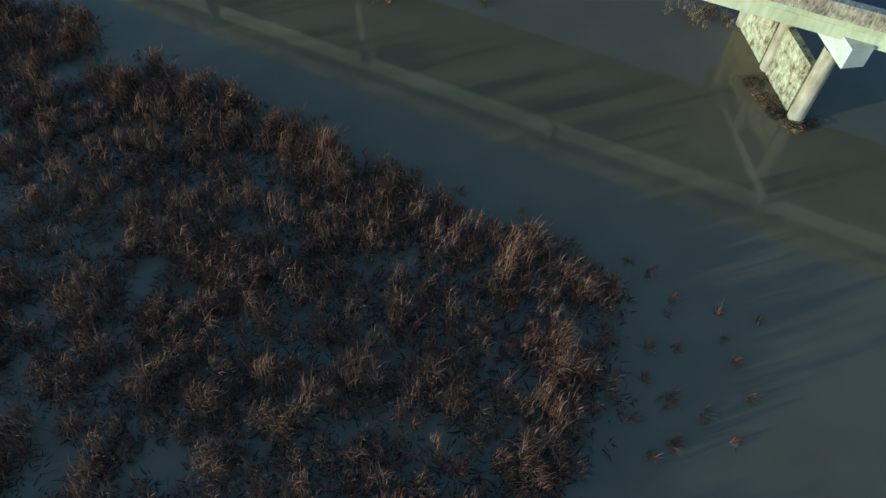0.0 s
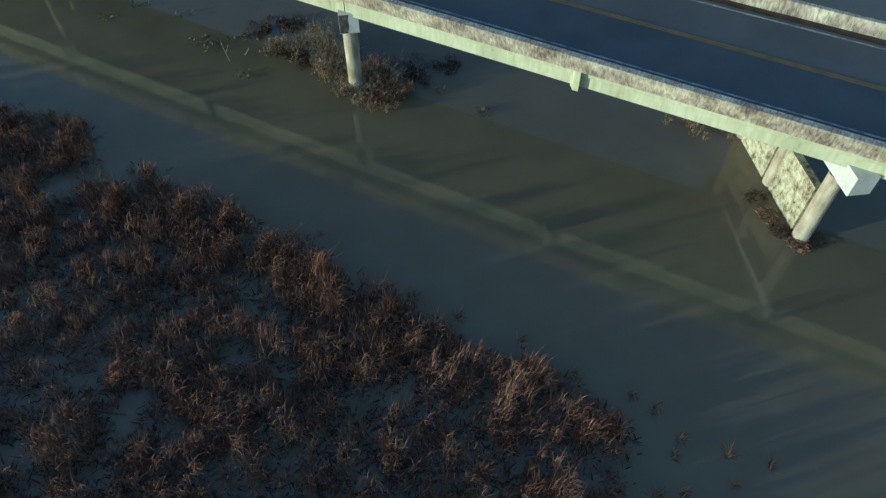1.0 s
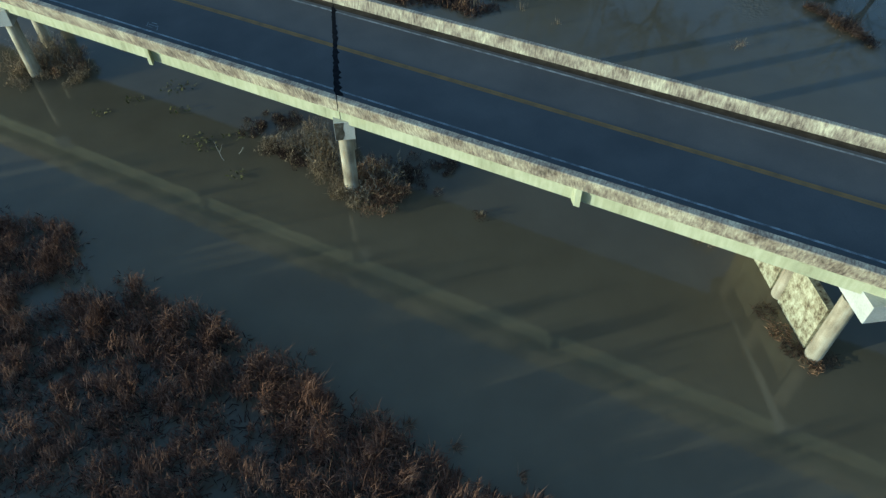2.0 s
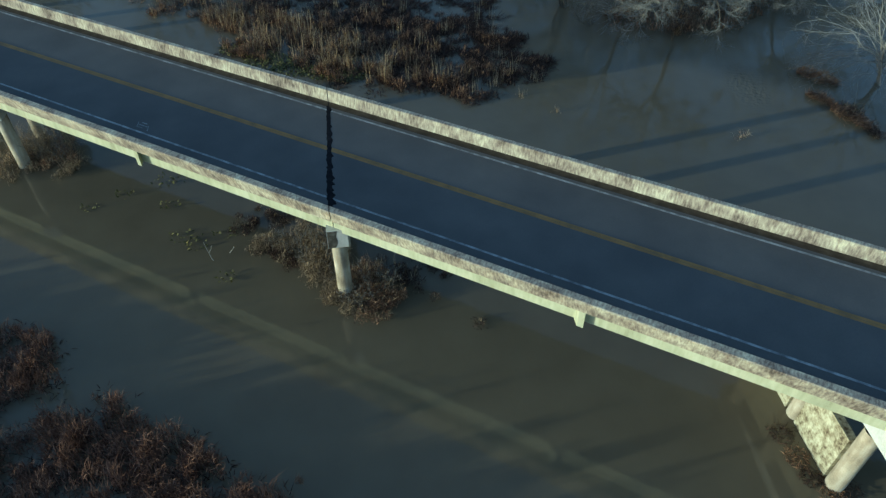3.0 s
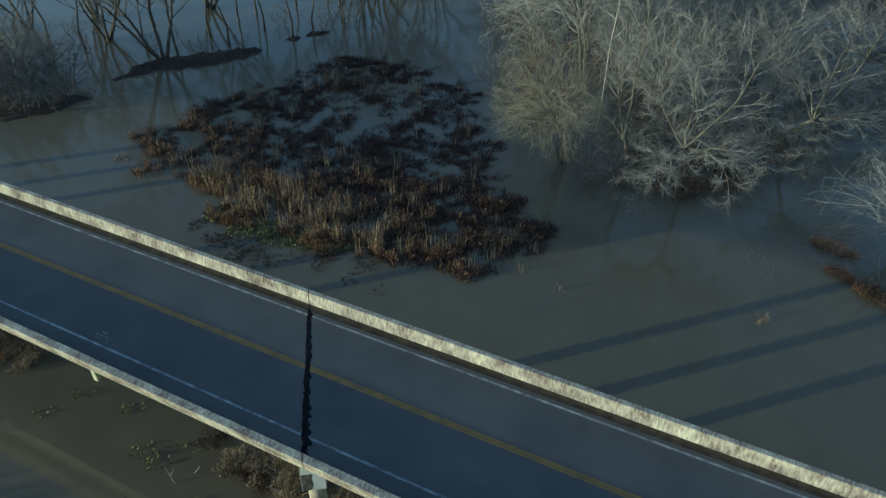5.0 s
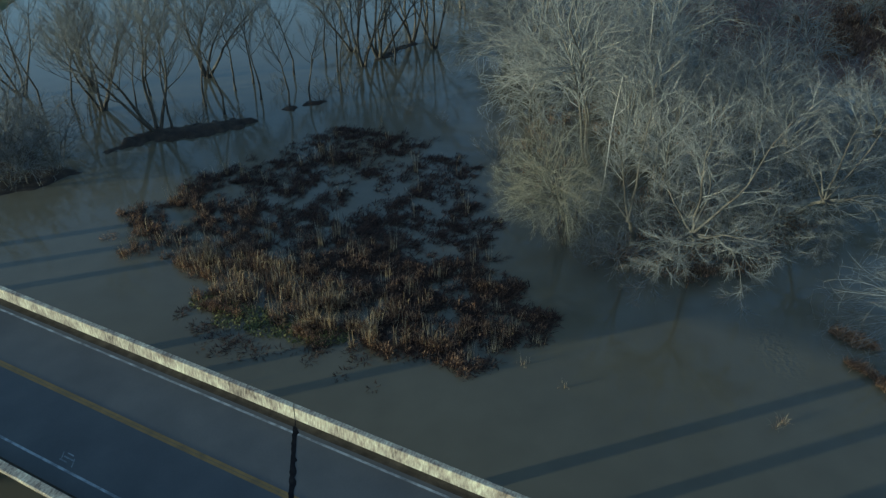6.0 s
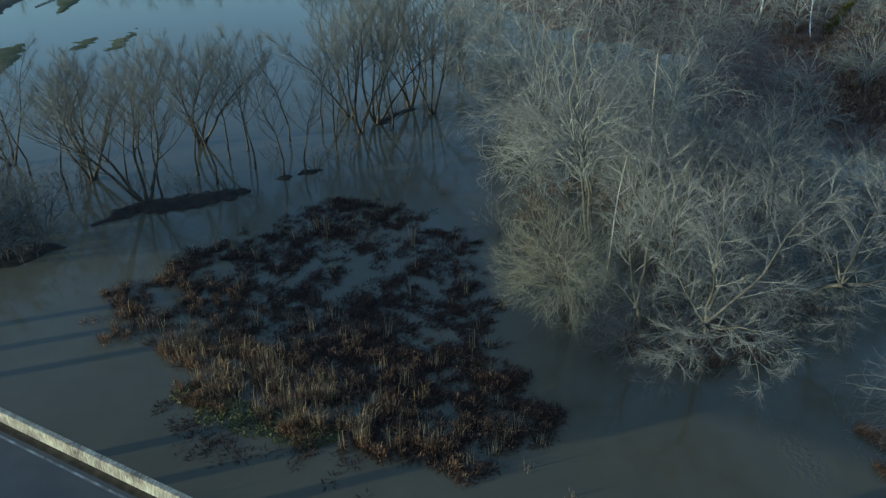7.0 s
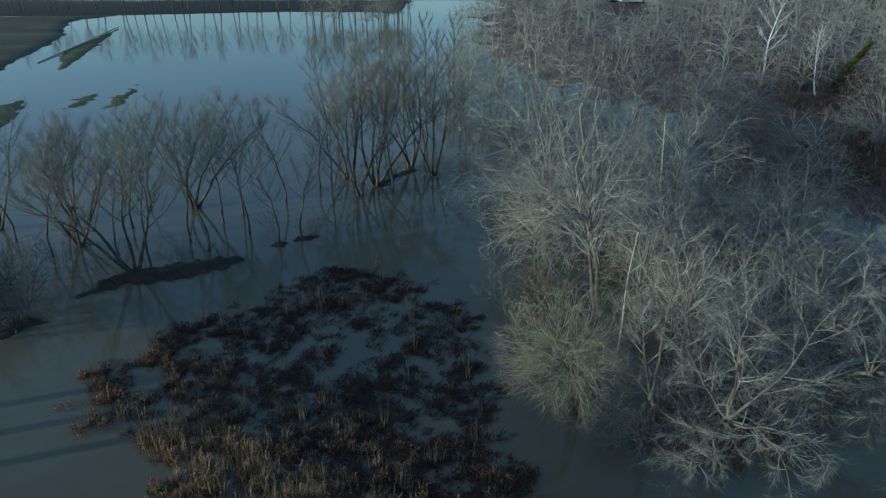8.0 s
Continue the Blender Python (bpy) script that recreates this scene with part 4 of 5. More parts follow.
# flooded wood, nearest trees
for master, px, py, sz, turn in ((grey_c, 21.5, 80.5, 1.0, 10), (spread, 21.6, 70.6, 1.0, 0), (spread, 32.0, 76.6, 0.9, 25), (grey_c, 19.2, 88.0, 1.05, 190), (grey_b, 33.5, 95.0, 0.95, 0), (grey_b, 33.5, 122.7, 1.0, 90), (grey_a, 67.1, 134.9, 0.95, 120), (grey_c, 27.0, 85.5, 0.9, 50), (grey_a, 24.0, 108.0, 0.9, 230), (grey_b, 42.0, 89.0, 0.85, 160), (grey_a, 13.0, 109.0, 1.35, 200), (spread, 39.0, 88.0, 1.0, 60), (grey_c, 30.0, 103.0, 0.95, 300), (grey_a, 10.5, 128.0, 0.95, 75), (grey_b, 33.5, 89.5, 0.95, 310), (grey_c, 24.0, 76.5, 0.9, 140), (grey_c, 22.5, 94.0, 1.15, 210), (grey_a, 27.5, 113.0, 1.0, 310), (grey_c, 12.5, 101.0, 1.1, 20), (grey_b, 28.4, 107.5, 1.35, 0), (grey_c, 37.5, 98.5, 1.0, 80)):
    plant(master, px, py, sz, turn, group="bare trees in the flooded wood")
for px, py, sz, turn in ((13.2, 69.4, 0.55, 0), (24.0, 75.0, 0.9, 90), (31.5, 75.5, 0.5, 30), (9.0, 78.5, 0.9, 80), (8.0, 84.0, 0.8, 190), (6.5, 90.0, 0.8, 20), (23.0, 79.5, 1.0, 200), (13.5, 80.0, 1.1, 60), (33.5, 73.0, 0.4, 70), (11.0, 85.0, 1.1, 140), (18.0, 82.5, 1.0, 330)):
    plant(shrub, px, py, sz, turn, group="shrubs at the wood's edge")

crown_tree = tree_kind("bare_tree", "tall bare grey tree with steep forking limbs and a broad crown", "tree", M_MIDBARK, M_TWIG, M_BARK, maker=fountain, seed=24, h=25.5, wide=0.34, fork=0.30, r0=0.17, trunks=3, limbs=60, subs=8, twigs=5, fan=2, fine=0.012, skirt=1.45, shoot=0.06)
plant(crown_tree, 15.8, 88.6, 1.0, 0, group="bare trees in the flooded wood", lean=(0, -12))
low_bush = tree_kind("bare_shrub", "low rounded leafless grey shrub drooping to the water", "shrub", M_MIDBARK, M_TWIG, M_BARK, maker=fountain, seed=36, h=5.5, wide=0.66, fork=0.22, r0=0.07, trunks=3, limbs=36, subs=5, twigs=5, fan=2, fine=0.007, skirt=1.8, shoot=0.12)
for px, py, sz, turn in ((13.4, 71.6, 0.6, 0), (15.0, 69.6, 0.7, 120), (19.2, 70.2, 0.8, 200), (18.0, 74.6, 0.9, 40), (24.6, 70.8, 0.9, 310), (27.4, 72.4, 0.9, 75), (25.4, 74.4, 1.1, 20), (29.6, 75.0, 1.0, 160), (21.6, 74.4, 1.0, 260), (33.8, 79.6, 1.2, 30), (32.4, 71.6, 0.42, 220), (13.0, 77.0, 0.9, 90)):
    plant(low_bush, px, py, sz, turn, group="low shrubs at the wood's edge")
for px, py, sz, turn in ((37, 84.5, 1.3, 10), (40.5, 87, 1.3, 80), (44.5, 90.5, 1.4, 150), (48.5, 93, 1.3, 220), (52.5, 96, 1.3, 290), (46, 84.5, 1.2, 30), (53, 89.5, 1.3, 100), (58.5, 94, 1.3, 170), (36.5, 92.5, 1.3, 240), (42, 96.5, 1.4, 310), (50, 86, 1.2, 60), (59, 87, 1.2, 130), (22, 85, 1.4, 200), (27.5, 80, 1.3, 270), (24, 92, 1.5, 340), (29.5, 97, 1.6, 45), (20.5, 99, 1.5, 115), (26, 103, 1.6, 185), (33.5, 104, 1.6, 255), (39, 104, 1.5, 325), (11.5, 98, 1.4, 75), (15, 116, 1.7, 145), (21, 121, 1.8, 215), (10, 121, 1.7, 285)):
    plant(low_bush, px, py, sz, turn, label="wide leafless shrub filling the flooded wood", group="wide shrubs in the flooded wood")
for px, py, sz, turn in ((-40.3, 84.6, 0.9, 0), (-43.0, 87.0, 1.3, 60), (-46.5, 91.0, 1.4, 120), (-41.2, 90.6, 1.1, 180), (-47.0, 85.0, 1.3, 240), (-38.6, 87.6, 0.7, 300), (-49.5, 95.0, 1.4, 30), (-44.0, 95.5, 1.1, 90)):
    plant(low_bush, px, py, sz, turn, label="leafless tan-grey shrub on the drowned bank", group="thicket on the drowned bank")
plant(willow, 11.4, 73.2, 1.0, 0, lean=(10, -13))
plant(forked, 17.0, 72.4, 1.0, 0)
# pale leaning tree that stands alone off the wood
lone = tree_kind("leaning_tree", "pale bare tree leaning over drifted leaves in the water", "tree", M_BARK, M_TWIG, M_BARK, maker=fountain, seed=26, h=10.5, wide=0.62, fork=0.16, r0=0.12, trunks=2, limbs=44, subs=9, twigs=6, fan=2, fine=0.0062, skirt=1.7, shoot=0.08)
plant(lone, 34.4, 59.6, 0.95, 40, lean=(-11, -14))

# the wood behind
WOOD = [(9, 92), (13, 82), (24, 78), (44, 80), (60, 80), (110, 110), (215, 240), (215, 330), (95, 330), (20, 322), (6, 262), (4, 200), (4, 140), (9, 128)]
taken = [(15.8, 88.6), (16, 76), (33.5, 95), (33.5, 122.7), (67.1, 134.9), (24, 108), (42, 88)]
CLEARING = [(46, 101), (68, 98), (88, 140), (92, 170), (76, 178), (60, 150)]
tries = 0
deep = []
while tries < 9000:
    tries += 1
    px, py = rs.uniform(4, 215), rs.uniform(80, 330)
    if not inside(np.array([px]), np.array([py]), WOOD)[0] or px - 1.5 > 0.68 * (py - 20) + 8 or inside(np.array([px]), np.array([py]), CLEARING)[0] or py > 235 and abs(px - 1.2 - 0.24 * (py - 29.8)) < 9:
        continue
    gap = 5.2 if py < 125 else 5.7 if py < 180 else 6.9
    if any((px - a) ** 2 + (py - b) ** 2 < gap * gap for a, b in taken):
        continue
    taken.append((px, py))
    turn, sz = rs.uniform(0, 360), rs.uniform(0.72, 1.05)
    if py < 120:
        low = rs.uniform() < 0.45
        plant((shrub, shrub_b)[int(rs.uniform(0, 2))] if low else (grey_b, grey_c, far_b)[int(rs.uniform(0, 3))], px, py, sz * (1.1 if low else 0.85), turn, group="shrubs in the flooded wood" if low else "bare trees in the flooded wood")
    elif py < 180:
        low = rs.uniform() < 0.3
        plant(shrub_b if low else (far_a, far_b)[int(rs.uniform(0, 2))], px, py, sz * (1.2 if low else 0.9), turn, group="thickets in the far wood" if low else "bare trees of the far wood")
    else:
        deep.append((px, py, turn, sz))

# the far side of the wood is one mass
far_wood = thing("far_wood", "grey mass of bare winter trees far back in the wood", "wood", kind="stuff")
kinds = [fountain(64, 15, 0.48, 0.32, 0.22, limbs=12, subs=4, twigs=3, fan=2, fine=0.025, shoot=0.1, segs=3), fountain(65, 17, 0.38, 0.3, 0.22, limbs=12, subs=4, twigs=3, fan=2, fine=0.025, shoot=0.1, segs=3), fountain(66, 12, 0.55, 0.3, 0.2, limbs=12, subs=4, twigs=3, fan=2, fine=0.025, shoot=0.1, segs=3)]
for j, (name, mat) in enumerate((("trunk", M_BARK), ("branchwork", M_BARK), ("crown", M_TWIG))):
    g = Geo()
    for i, (px, py, turn, sz) in enumerate(deep):
        one = kinds[i % 3][j]
        c, q = math.cos(radians(turn)) * sz, math.sin(radians(turn)) * sz
        g.add(np.concatenate(one.v) @ np.array(((c, q, 0), (-q, c, 0), (0, 0, sz))) + (px, py, 0), np.concatenate(one.t))
    link(name, g.mesh(name), mat, far_wood, kind="stuff")

# pale snag and white-barked tree
def snag(px, py, h, lean, label):
    g = Geo()
    rng = np.random.RandomState(int(px * 10))
    path = limb(rng, (0, 0, -0.3), (lean, 0, 1), h, (0, 0, 0), 7, 0.04)
    g.tube(path, np.linspace(0.075, 0.04, 8), 8)
    for f, sx in ((0.72, 1), (0.86, -1)):
        p, d = along(path, f)
        g.tube(limb(rng, p, (sx * 0.8, 0.2, 0.6), 1.6, (0, 0, 0.2), 3, 0.1), (0.045, 0.04, 0.03, 0.015), 5)
    ob = link("dead_snag", g.mesh("dead_snag", True), M_PALEBARK)
    ob.location = (px, py, 0)
    return tagged(ob, label, "dead tree")


snag(15.2, 79.2, 13.0, 0.10, "broken white dead tree trunk among bare trees")
snag(25.0, 101.5, 15.5, 0.0, "tall pale dead trunk with a snapped top")
white = tree_kind("white_tree", "white-barked bare tree rising over the wood", "tree", M_PALEBARK, M_TWIG, seed=71, h=23, stems=1, r0=0.22, fork=0.35, reach=0.30, limbs=11, subs=5, twigs=4, fan=3, fine=0.016, detail=1)
plant(white, 69.5, 185.0, 1.0, 0)
plant(white, 76.5, 174.0, 0.72, 130, lean=(0, 13), label="slender leaning white-barked tree in the wood")
for c in white.children:
    if c.name.startswith(("trunk", "branchwork")):
        c.data.materials[0] = M_SIDING

# belt of trees beyond the flooded field
for k in range(46):
    px = -175 + k * 3.4 + rs.uniform(-1.4, 1.4)
    plant(far_c, px, 300 + 0.065 * px + 14 + rs.uniform(-3, 5), rs.uniform(0.75, 1.1), rs.uniform(0, 360), group="trees of the far shelter belt")
for k in range(26):
    plant((far_a, far_c)[k % 2], rs.uniform(-42, -8), rs.uniform(256, 300), rs.uniform(0.6, 0.95), rs.uniform(0, 360), group="trees beyond the flooded field")
for px, py in ((-6, 150), (-1, 158), (2, 170), (-3, 178), (3, 186), (-9, 145), (4, 150), (-16, 140), (-2, 142)):
    plant((far_a, far_c)[int(px) % 2], px, py, rs.uniform(0.7, 0.95), rs.uniform(0, 360), group="trees beyond the flooded field")


# ======== banks, fields ========
def land(name, label, poly, mat, top=0.3, step=1.0, ragged=1.0, category="ground", kind="structure", seed=0.0):
    """A low hummock of ground that rises out of the water inside an outline."""
    xs, ys = [p[0] for p in poly], [p[1] for p in poly]
    nx, ny = int((max(xs) - min(xs) + 4 * step) / step) + 1, int((max(ys) - min(ys) + 4 * step) / step) + 1
    gx, gy = np.meshgrid(min(xs) - 2 * step + step * np.arange(nx), min(ys) - 2 * step + step * np.arange(ny))
    fx, fy = gx.ravel(), gy.ravel()
    dist = np.full(len(fx), 1e9)
    for (x0, y0), (x1, y1) in zip(poly, poly[1:] + poly[:1]):
        dx, dy = x1 - x0, y1 - y0
        t = np.clip(((fx - x0) * dx + (fy - y0) * dy) / (dx * dx + dy * dy + 1e-9), 0, 1)
        dist = np.minimum(dist, np.hypot(fx - x0 - t * dx, fy - y0 - t * dy))
    d = np.where(inside(fx, fy, poly), dist, -dist) + ragged * lumps(fx, fy, 0.35 / step, 4.0 + seed)
    z = np.where(d > 0, top * (1 - np.exp(-d / (1.5 * step))), d * 0.35) + 0.12 * top * lumps(fx, fy, 0.8 / step, 2.0 + seed)
    i = np.arange(nx * ny).reshape(ny, nx)
    a, b, c, e = i[:-1, :-1].ravel(), i[:-1, 1:].ravel(), i[1:, 1:].ravel(), i[1:, :-1].ravel()
    ok = np.max([z[a], z[b], z[c], z[e]], axis=0) > -0.25
    tri = np.concatenate([np.stack([a, b, c], 1)[ok], np.stack([a, c, e], 1)[ok]])
    return tagged(link(name, tri_mesh(name, np.stack([fx, fy, z], 1), tri, True), mat), label, category, kind=kind)


land("mud_bank_1", "dark muddy bank with tree roots rising from the flood", [(-35.2, 91.4), (-32.0, 94.0), (-28, 95.0), (-23.4, 97.0), (-20.9, 100.2), (-23.5, 100.4), (-28, 98.5), (-32, 97.4), (-34.6, 94.6)], M_MUD, 0.7, 0.4, 0.9)
land("mud_bank_2", "small dark hummock at a tree's foot", [(-18.7, 103.3), (-17.2, 103.2), (-16.8, 104.4), (-18.4, 104.8)], M_MUD, 0.35, 0.25, 0.35)
land("mud_bank_3", "small dark hummock at a tree's foot", [(-16.6, 104.6), (-14.2, 105.2), (-13.6, 106.4), (-16, 106.2)], M_MUD, 0.35, 0.25, 0.35)
land("mud_bank_4", "dark drowned bank under the trees", [(-8.9, 122.2), (-7.4, 122.4), (-5.2, 126.8), (-2.6, 129.4), (-3.4, 130.4), (-7.2, 127.0)], M_MUD, 0.25, 0.4, 0.7)
land("mud_bank_5", "dark drowned bank under the thicket", [(-52, 79), (-43, 81.5), (-38.5, 84.3), (-36, 87.2), (-39.5, 88.2), (-44, 92.5), (-52, 96)], M_MUD, 0.35, 0.6, 0.6)
land("wood_floor_1", "dark leaf-covered ground at the wood's edge", [(21.5, 71.8), (23.4, 71.2), (25, 72), (24.5, 73.5), (22, 73.8)], M_MUD, 0.2, 0.35, 0.6)
land("wood_floor_2", "brown leaf-covered ground in the wood", [(38, 122), (58, 106), (88, 112), (110, 150), (90, 166), (62, 164), (42, 150)], M_LITTER, 0.4, 1.5, 2.0)
land("wood_floor_3", "brown leaf-covered ground far back in the wood", [(14, 205), (40, 160), (62, 150), (110, 140), (170, 190), (250, 280), (250, 352), (30, 352), (14, 290)], M_LITTER, 0.3, 2.5, 9.0)
land("field_1", "dark ploughed field at the flood's edge", [(-103.9, 199.6), (-106.2, 211.1), (-108.9, 226.7), (-110.7, 238.2), (-112.1, 247.9), (-118.7, 263.0), (-124.4, 278.9), (-123.6, 285.5), (-115.0, 296.8), (-240, 285), (-260, 190), (-150, 178)], M_FIELD, 0.5, 2.0, 1.6, category="field")
land("grass_strip_1", "narrow green strip of drowned grass", [(-89.6, 197.6), (-102.3, 226.6), (-103.0, 264.0), (-99.7, 251.9), (-91.5, 211.0)], M_GRASS, 0.22, 0.9, 1.0, category="grass")
land("grass_strip_2", "narrow green strip of drowned grass", [(-90, 160), (-84.7, 169.5), (-84.6, 175.5), (-78.1, 159.3), (-75.5, 146.8), (-84, 146)], M_GRASS, 0.22, 0.9, 1.2, category="grass")
land("grass_strip_3", "drowned grass just breaking the surface", [(-72.2, 165.3), (-73.6, 174.0), (-71.6, 177.9), (-69.3, 174.5), (-69.2, 167.0)], M_GRASS, 0.06, 0.6, 1.8, category="grass")
land("grass_strip_4", "drowned grass just breaking the surface", [(-64.6, 165.3), (-66.3, 174.0), (-66.2, 185.1), (-63.1, 175.4), (-61.9, 166.3)], M_GRASS, 0.06, 0.6, 1.8, category="grass")
g = Geo()
g.tube([(-100.2, 209.7, 0.15), (-101.6, 238, 0.28), (-103.4, 266.4, 0.35)], (0.14, 0.2, 0.2), 6)
tagged(link("fallen_pole", g.mesh("fallen_pole", True), M_PALEBARK), "long pale pole lying along the drowned grass", "pole")
land("far_bank", "dark bank under the far shelter belt", [(-260, 286), (-118, 295), (-50, 305.5), (-15, 300), (-12, 340), (-260, 340)], M_MUD, 0.8, 4.0, 1.5)
land("far_ground", "winter grassland beyond the trees", [(-900, 335), (900, 315), (900, 900), (-900, 900)], M_GRASS, 1.5, 30.0, 4.0)


under = Geo()
for poly, m, tall in (([(12, 70), (20, 67.5), (27, 69), (33, 76), (27, 82), (14, 80)], 420, 0.9), ([(9, 80), (30, 80), (44, 92), (40, 112), (14, 112), (8, 95)], 520, 1.1), ([(38, 120), (60, 106), (90, 114), (108, 150), (60, 162)], 420, 1.6), ([(56, 116), (84, 112), (112, 150), (120, 205), (70, 205), (66, 150)], 1500, 2.2)):
    px_, py_ = scatter(poly, m)
    ok = lumps(px_, py_, 0.16, 6.2) > (0.0 if tall < 2 else -0.25)
    for px, py in zip(px_[ok], py_[ok]):
        fluffy(under, px, py, 30, rs.uniform(0.4, 0.9) * max(1.0, tall - 0.6), tall * rs.uniform(0.5, 1.3), 0.05 * max(1.0, tall))
for px, py in ((56, 122), (60, 127), (65, 124), (63, 132), (70, 130), (59, 136), (67, 138), (74, 137), (72, 145), (79, 144), (66, 118), (73, 121)):
    for _ in range(26):
        fluffy(under, px + rs.normal(0, 1.9), py + rs.normal(0, 1.9), 34, rs.uniform(0.6, 1.2), rs.uniform(1.2, 2.6), 0.09)
tagged(link("undergrowth", under.mesh("undergrowth"), M_RUST), "reddish brown undergrowth on the flooded wood's floor", "undergrowth", kind="stuff")


# ======== round the piers ========
def driftwood(px, py, r, count, label, mat=M_MUD, tall=0.25):
    """A raft of drifted stalks and sticks caught on a pier."""
    g = Geo()
    a, d = rs.uniform(0, 6.28, count), r * np.sqrt(rs.uniform(0, 1, count))
    base = np.stack([d * np.cos(a), d * np.sin(a), rs.uniform(-0.02, tall, count)], 1)
    w = rs.uniform(0, 6.28, count)
    g.cones(base, np.stack([np.cos(w), np.sin(w), rs.normal(0, 0.12, count)], 1) * rs.uniform(0.08, 0.34, (count, 1)), 0.018)
    ob = link("driftwood", g.mesh("driftwood"), mat)
    ob.location = (px, py, 0)
    return tagged(ob, label, "driftwood", kind="stuff")


for k, (px, py, r, c) in enumerate(((17.0, 26.4, 0.55, 200), (16.7, 27.4, 0.6, 200), (16.4, 28.6, 0.6, 160), (17.7, 25.5, 0.6, 200), (18.6, 25.7, 0.5, 100))):
    driftwood(px, py, r, c, "raft of brown drift reeds against the pier", M_RUST if k % 2 else M_MAT, 0.14)
for px, py, r, c in ((-28.4, 74.4, 0.8, 120), (-24.6, 72.0, 0.6, 80), (28.9, 58.0, 0.4, 60)):
    driftwood(px, py, r, c, "clump of brown driftwood in the water", M_RUST, 0.4)


def pier_brush(px, py, spread_, clumps, mat, label, height=1.1, bl=30, stems=M_STALK):
    """A tangle: domes of small leaves turned all ways, threaded by thin arching stems."""
    leaves, canes = Geo(), Geo()
    for _ in range(clumps):
        cx, cy, r, h = rs.normal(0, spread_), rs.normal(0, spread_), rs.uniform(0.22, 0.5), height * rs.uniform(0.35, 1.0)
        m = int(bl * 2.2)
        a, d = rs.uniform(0, 6.28, m), np.sqrt(rs.uniform(0, 1, m))
        z = h * np.sqrt(1 - 0.8 * d ** 2) * rs.uniform(0.25, 1.0, m)
        leaves.blades(np.stack([cx + r * d * np.cos(a), cy + r * d * np.sin(a), z - 0.02], 1), rs.uniform(0, 6.28, m), rs.uniform(0.2, 2.3, m), rs.uniform(0.07, 0.24, m), rs.uniform(0.015, 0.05, m), rs.uniform(-0.5, 1.4, m))
        k = 6
        a = rs.uniform(0, 6.28, k)
        canes.blades(np.stack([cx + 0.4 * r * np.cos(a), cy + 0.4 * r * np.sin(a), np.full(k, -0.02)], 1), a, rs.uniform(0.1, 0.7, k), h * rs.uniform(0.9, 1.5, k), rs.uniform(0.014, 0.026, k), rs.uniform(0.3, 1.5, k))
    ob = thing("pier_brush", label, "bush", (px, py, 0), group="loose brush in the water", kind="stuff")
    link("leaves", leaves.mesh("leaves"), mat, ob)
    link("canes", canes.mesh("canes"), stems, ob)
    return ob


pier_brush(-3.7, 36.9, 0.6, 26, M_RUST, "brown leafy brush at the foot of a bridge column", 0.8)
pier_brush(-4.9, 36.5, 0.4, 14, M_BRUSH, "dry brush in front of a bridge column", 0.8)
pier_brush(-5.9, 37.6, 0.45, 16, M_BRUSH, "dry brush round a bridge column", 0.6)
pier_brush(-6.4, 38.9, 0.75, 34, M_BRUSH, "pale dry brush beside a bridge column", 0.9)
pier_brush(-7.2, 40.4, 0.9, 40, M_BRUSH, "tangle of pale dry brush under the bridge", 1.5)
pier_brush(-8.4, 41.6, 0.8, 26, M_BRUSH, "dry brush under the bridge", 1.3)
pier_brush(-9.0, 40.2, 0.5, 12, M_MAT, "dark drowned brush in the water", 0.4)
pier_brush(-10.6, 41.5, 0.38, 18, M_BRUSH, "rounded tuft of pale dry brush in the water", 0.9)
pier_brush(-9.9, 41.2, 0.4, 10, M_MAT, "dark drowned brush in the water", 0.5)
pier_brush(-11.8, 43.3, 0.6, 14, M_MAT, "dark drowned brush in the water", 0.35)
pier_brush(-10.0, 43.6, 0.6, 14, M_MAT, "dark drowned brush in the water", 0.4)
pier_brush(-3.9, 38.6, 0.7, 38, M_RUST, "reddish brush beside a bridge column", 1.3)
pier_brush(-2.7, 37.1, 0.4, 14, M_RUST, "reddish brush at the water's edge", 0.7)
pier_brush(-1.6, 38.8, 0.7, 16, M_MAT, "dark drowned brush under the bridge", 0.5)
pier_brush(0.2, 39.6, 0.5, 9, M_MAT, "dark drowned brush under the bridge", 0.35)
pier_brush(-28.4, 51.0, 1.1, 46, M_BRUSH, "tangle of pale dry brush under the bridge", 1.5)
pier_brush(-26.4, 50.4, 0.8, 30, M_RUST, "reddish brush beside a bridge column", 1.1)
pier_brush(-28.8, 48.9, 0.7, 18, M_BRUSH, "dry brush at a column's foot", 0.6)
pier_brush(-25.0, 49.0, 0.5, 14, M_BRUSH, "dry brush in the water", 0.8)
pier_brush(21.2, 69.8, 0.8, 26, M_RUST, "rusty litter caught in roots at a leaning tree's foot", 2.2)
pier_brush(20.3, 68.3, 0.6, 16, M_MAT, "dark roots and litter at a leaning tree's foot", 2.6)
pier_brush(16.8, 72.0, 0.5, 14, M_RUST, "litter caught at a forked tree's foot", 1.4)
pier_brush(31.6, 75.4, 0.9, 26, M_RUST, "rusty litter caught in roots at a leaning tree's foot", 2.0)
pier_brush(14.2, 34.4, 0.7, 18, M_BRUSH, "pale dry twigs under the bridge", 0.9, 12)
pier_brush(15.6, 33.9, 0.5, 12, M_RUST, "reddish dry brush under the bridge", 0.7, 14)
pier_brush(21.5, 52.5, 0.3, 3, M_RUST, "thin tuft of brown twigs in the water", 0.9, 6)
pier_brush(2.3, 35.5, 0.08, 2, M_MAT, "small dark clump of drift in the water", 0.25, 20)
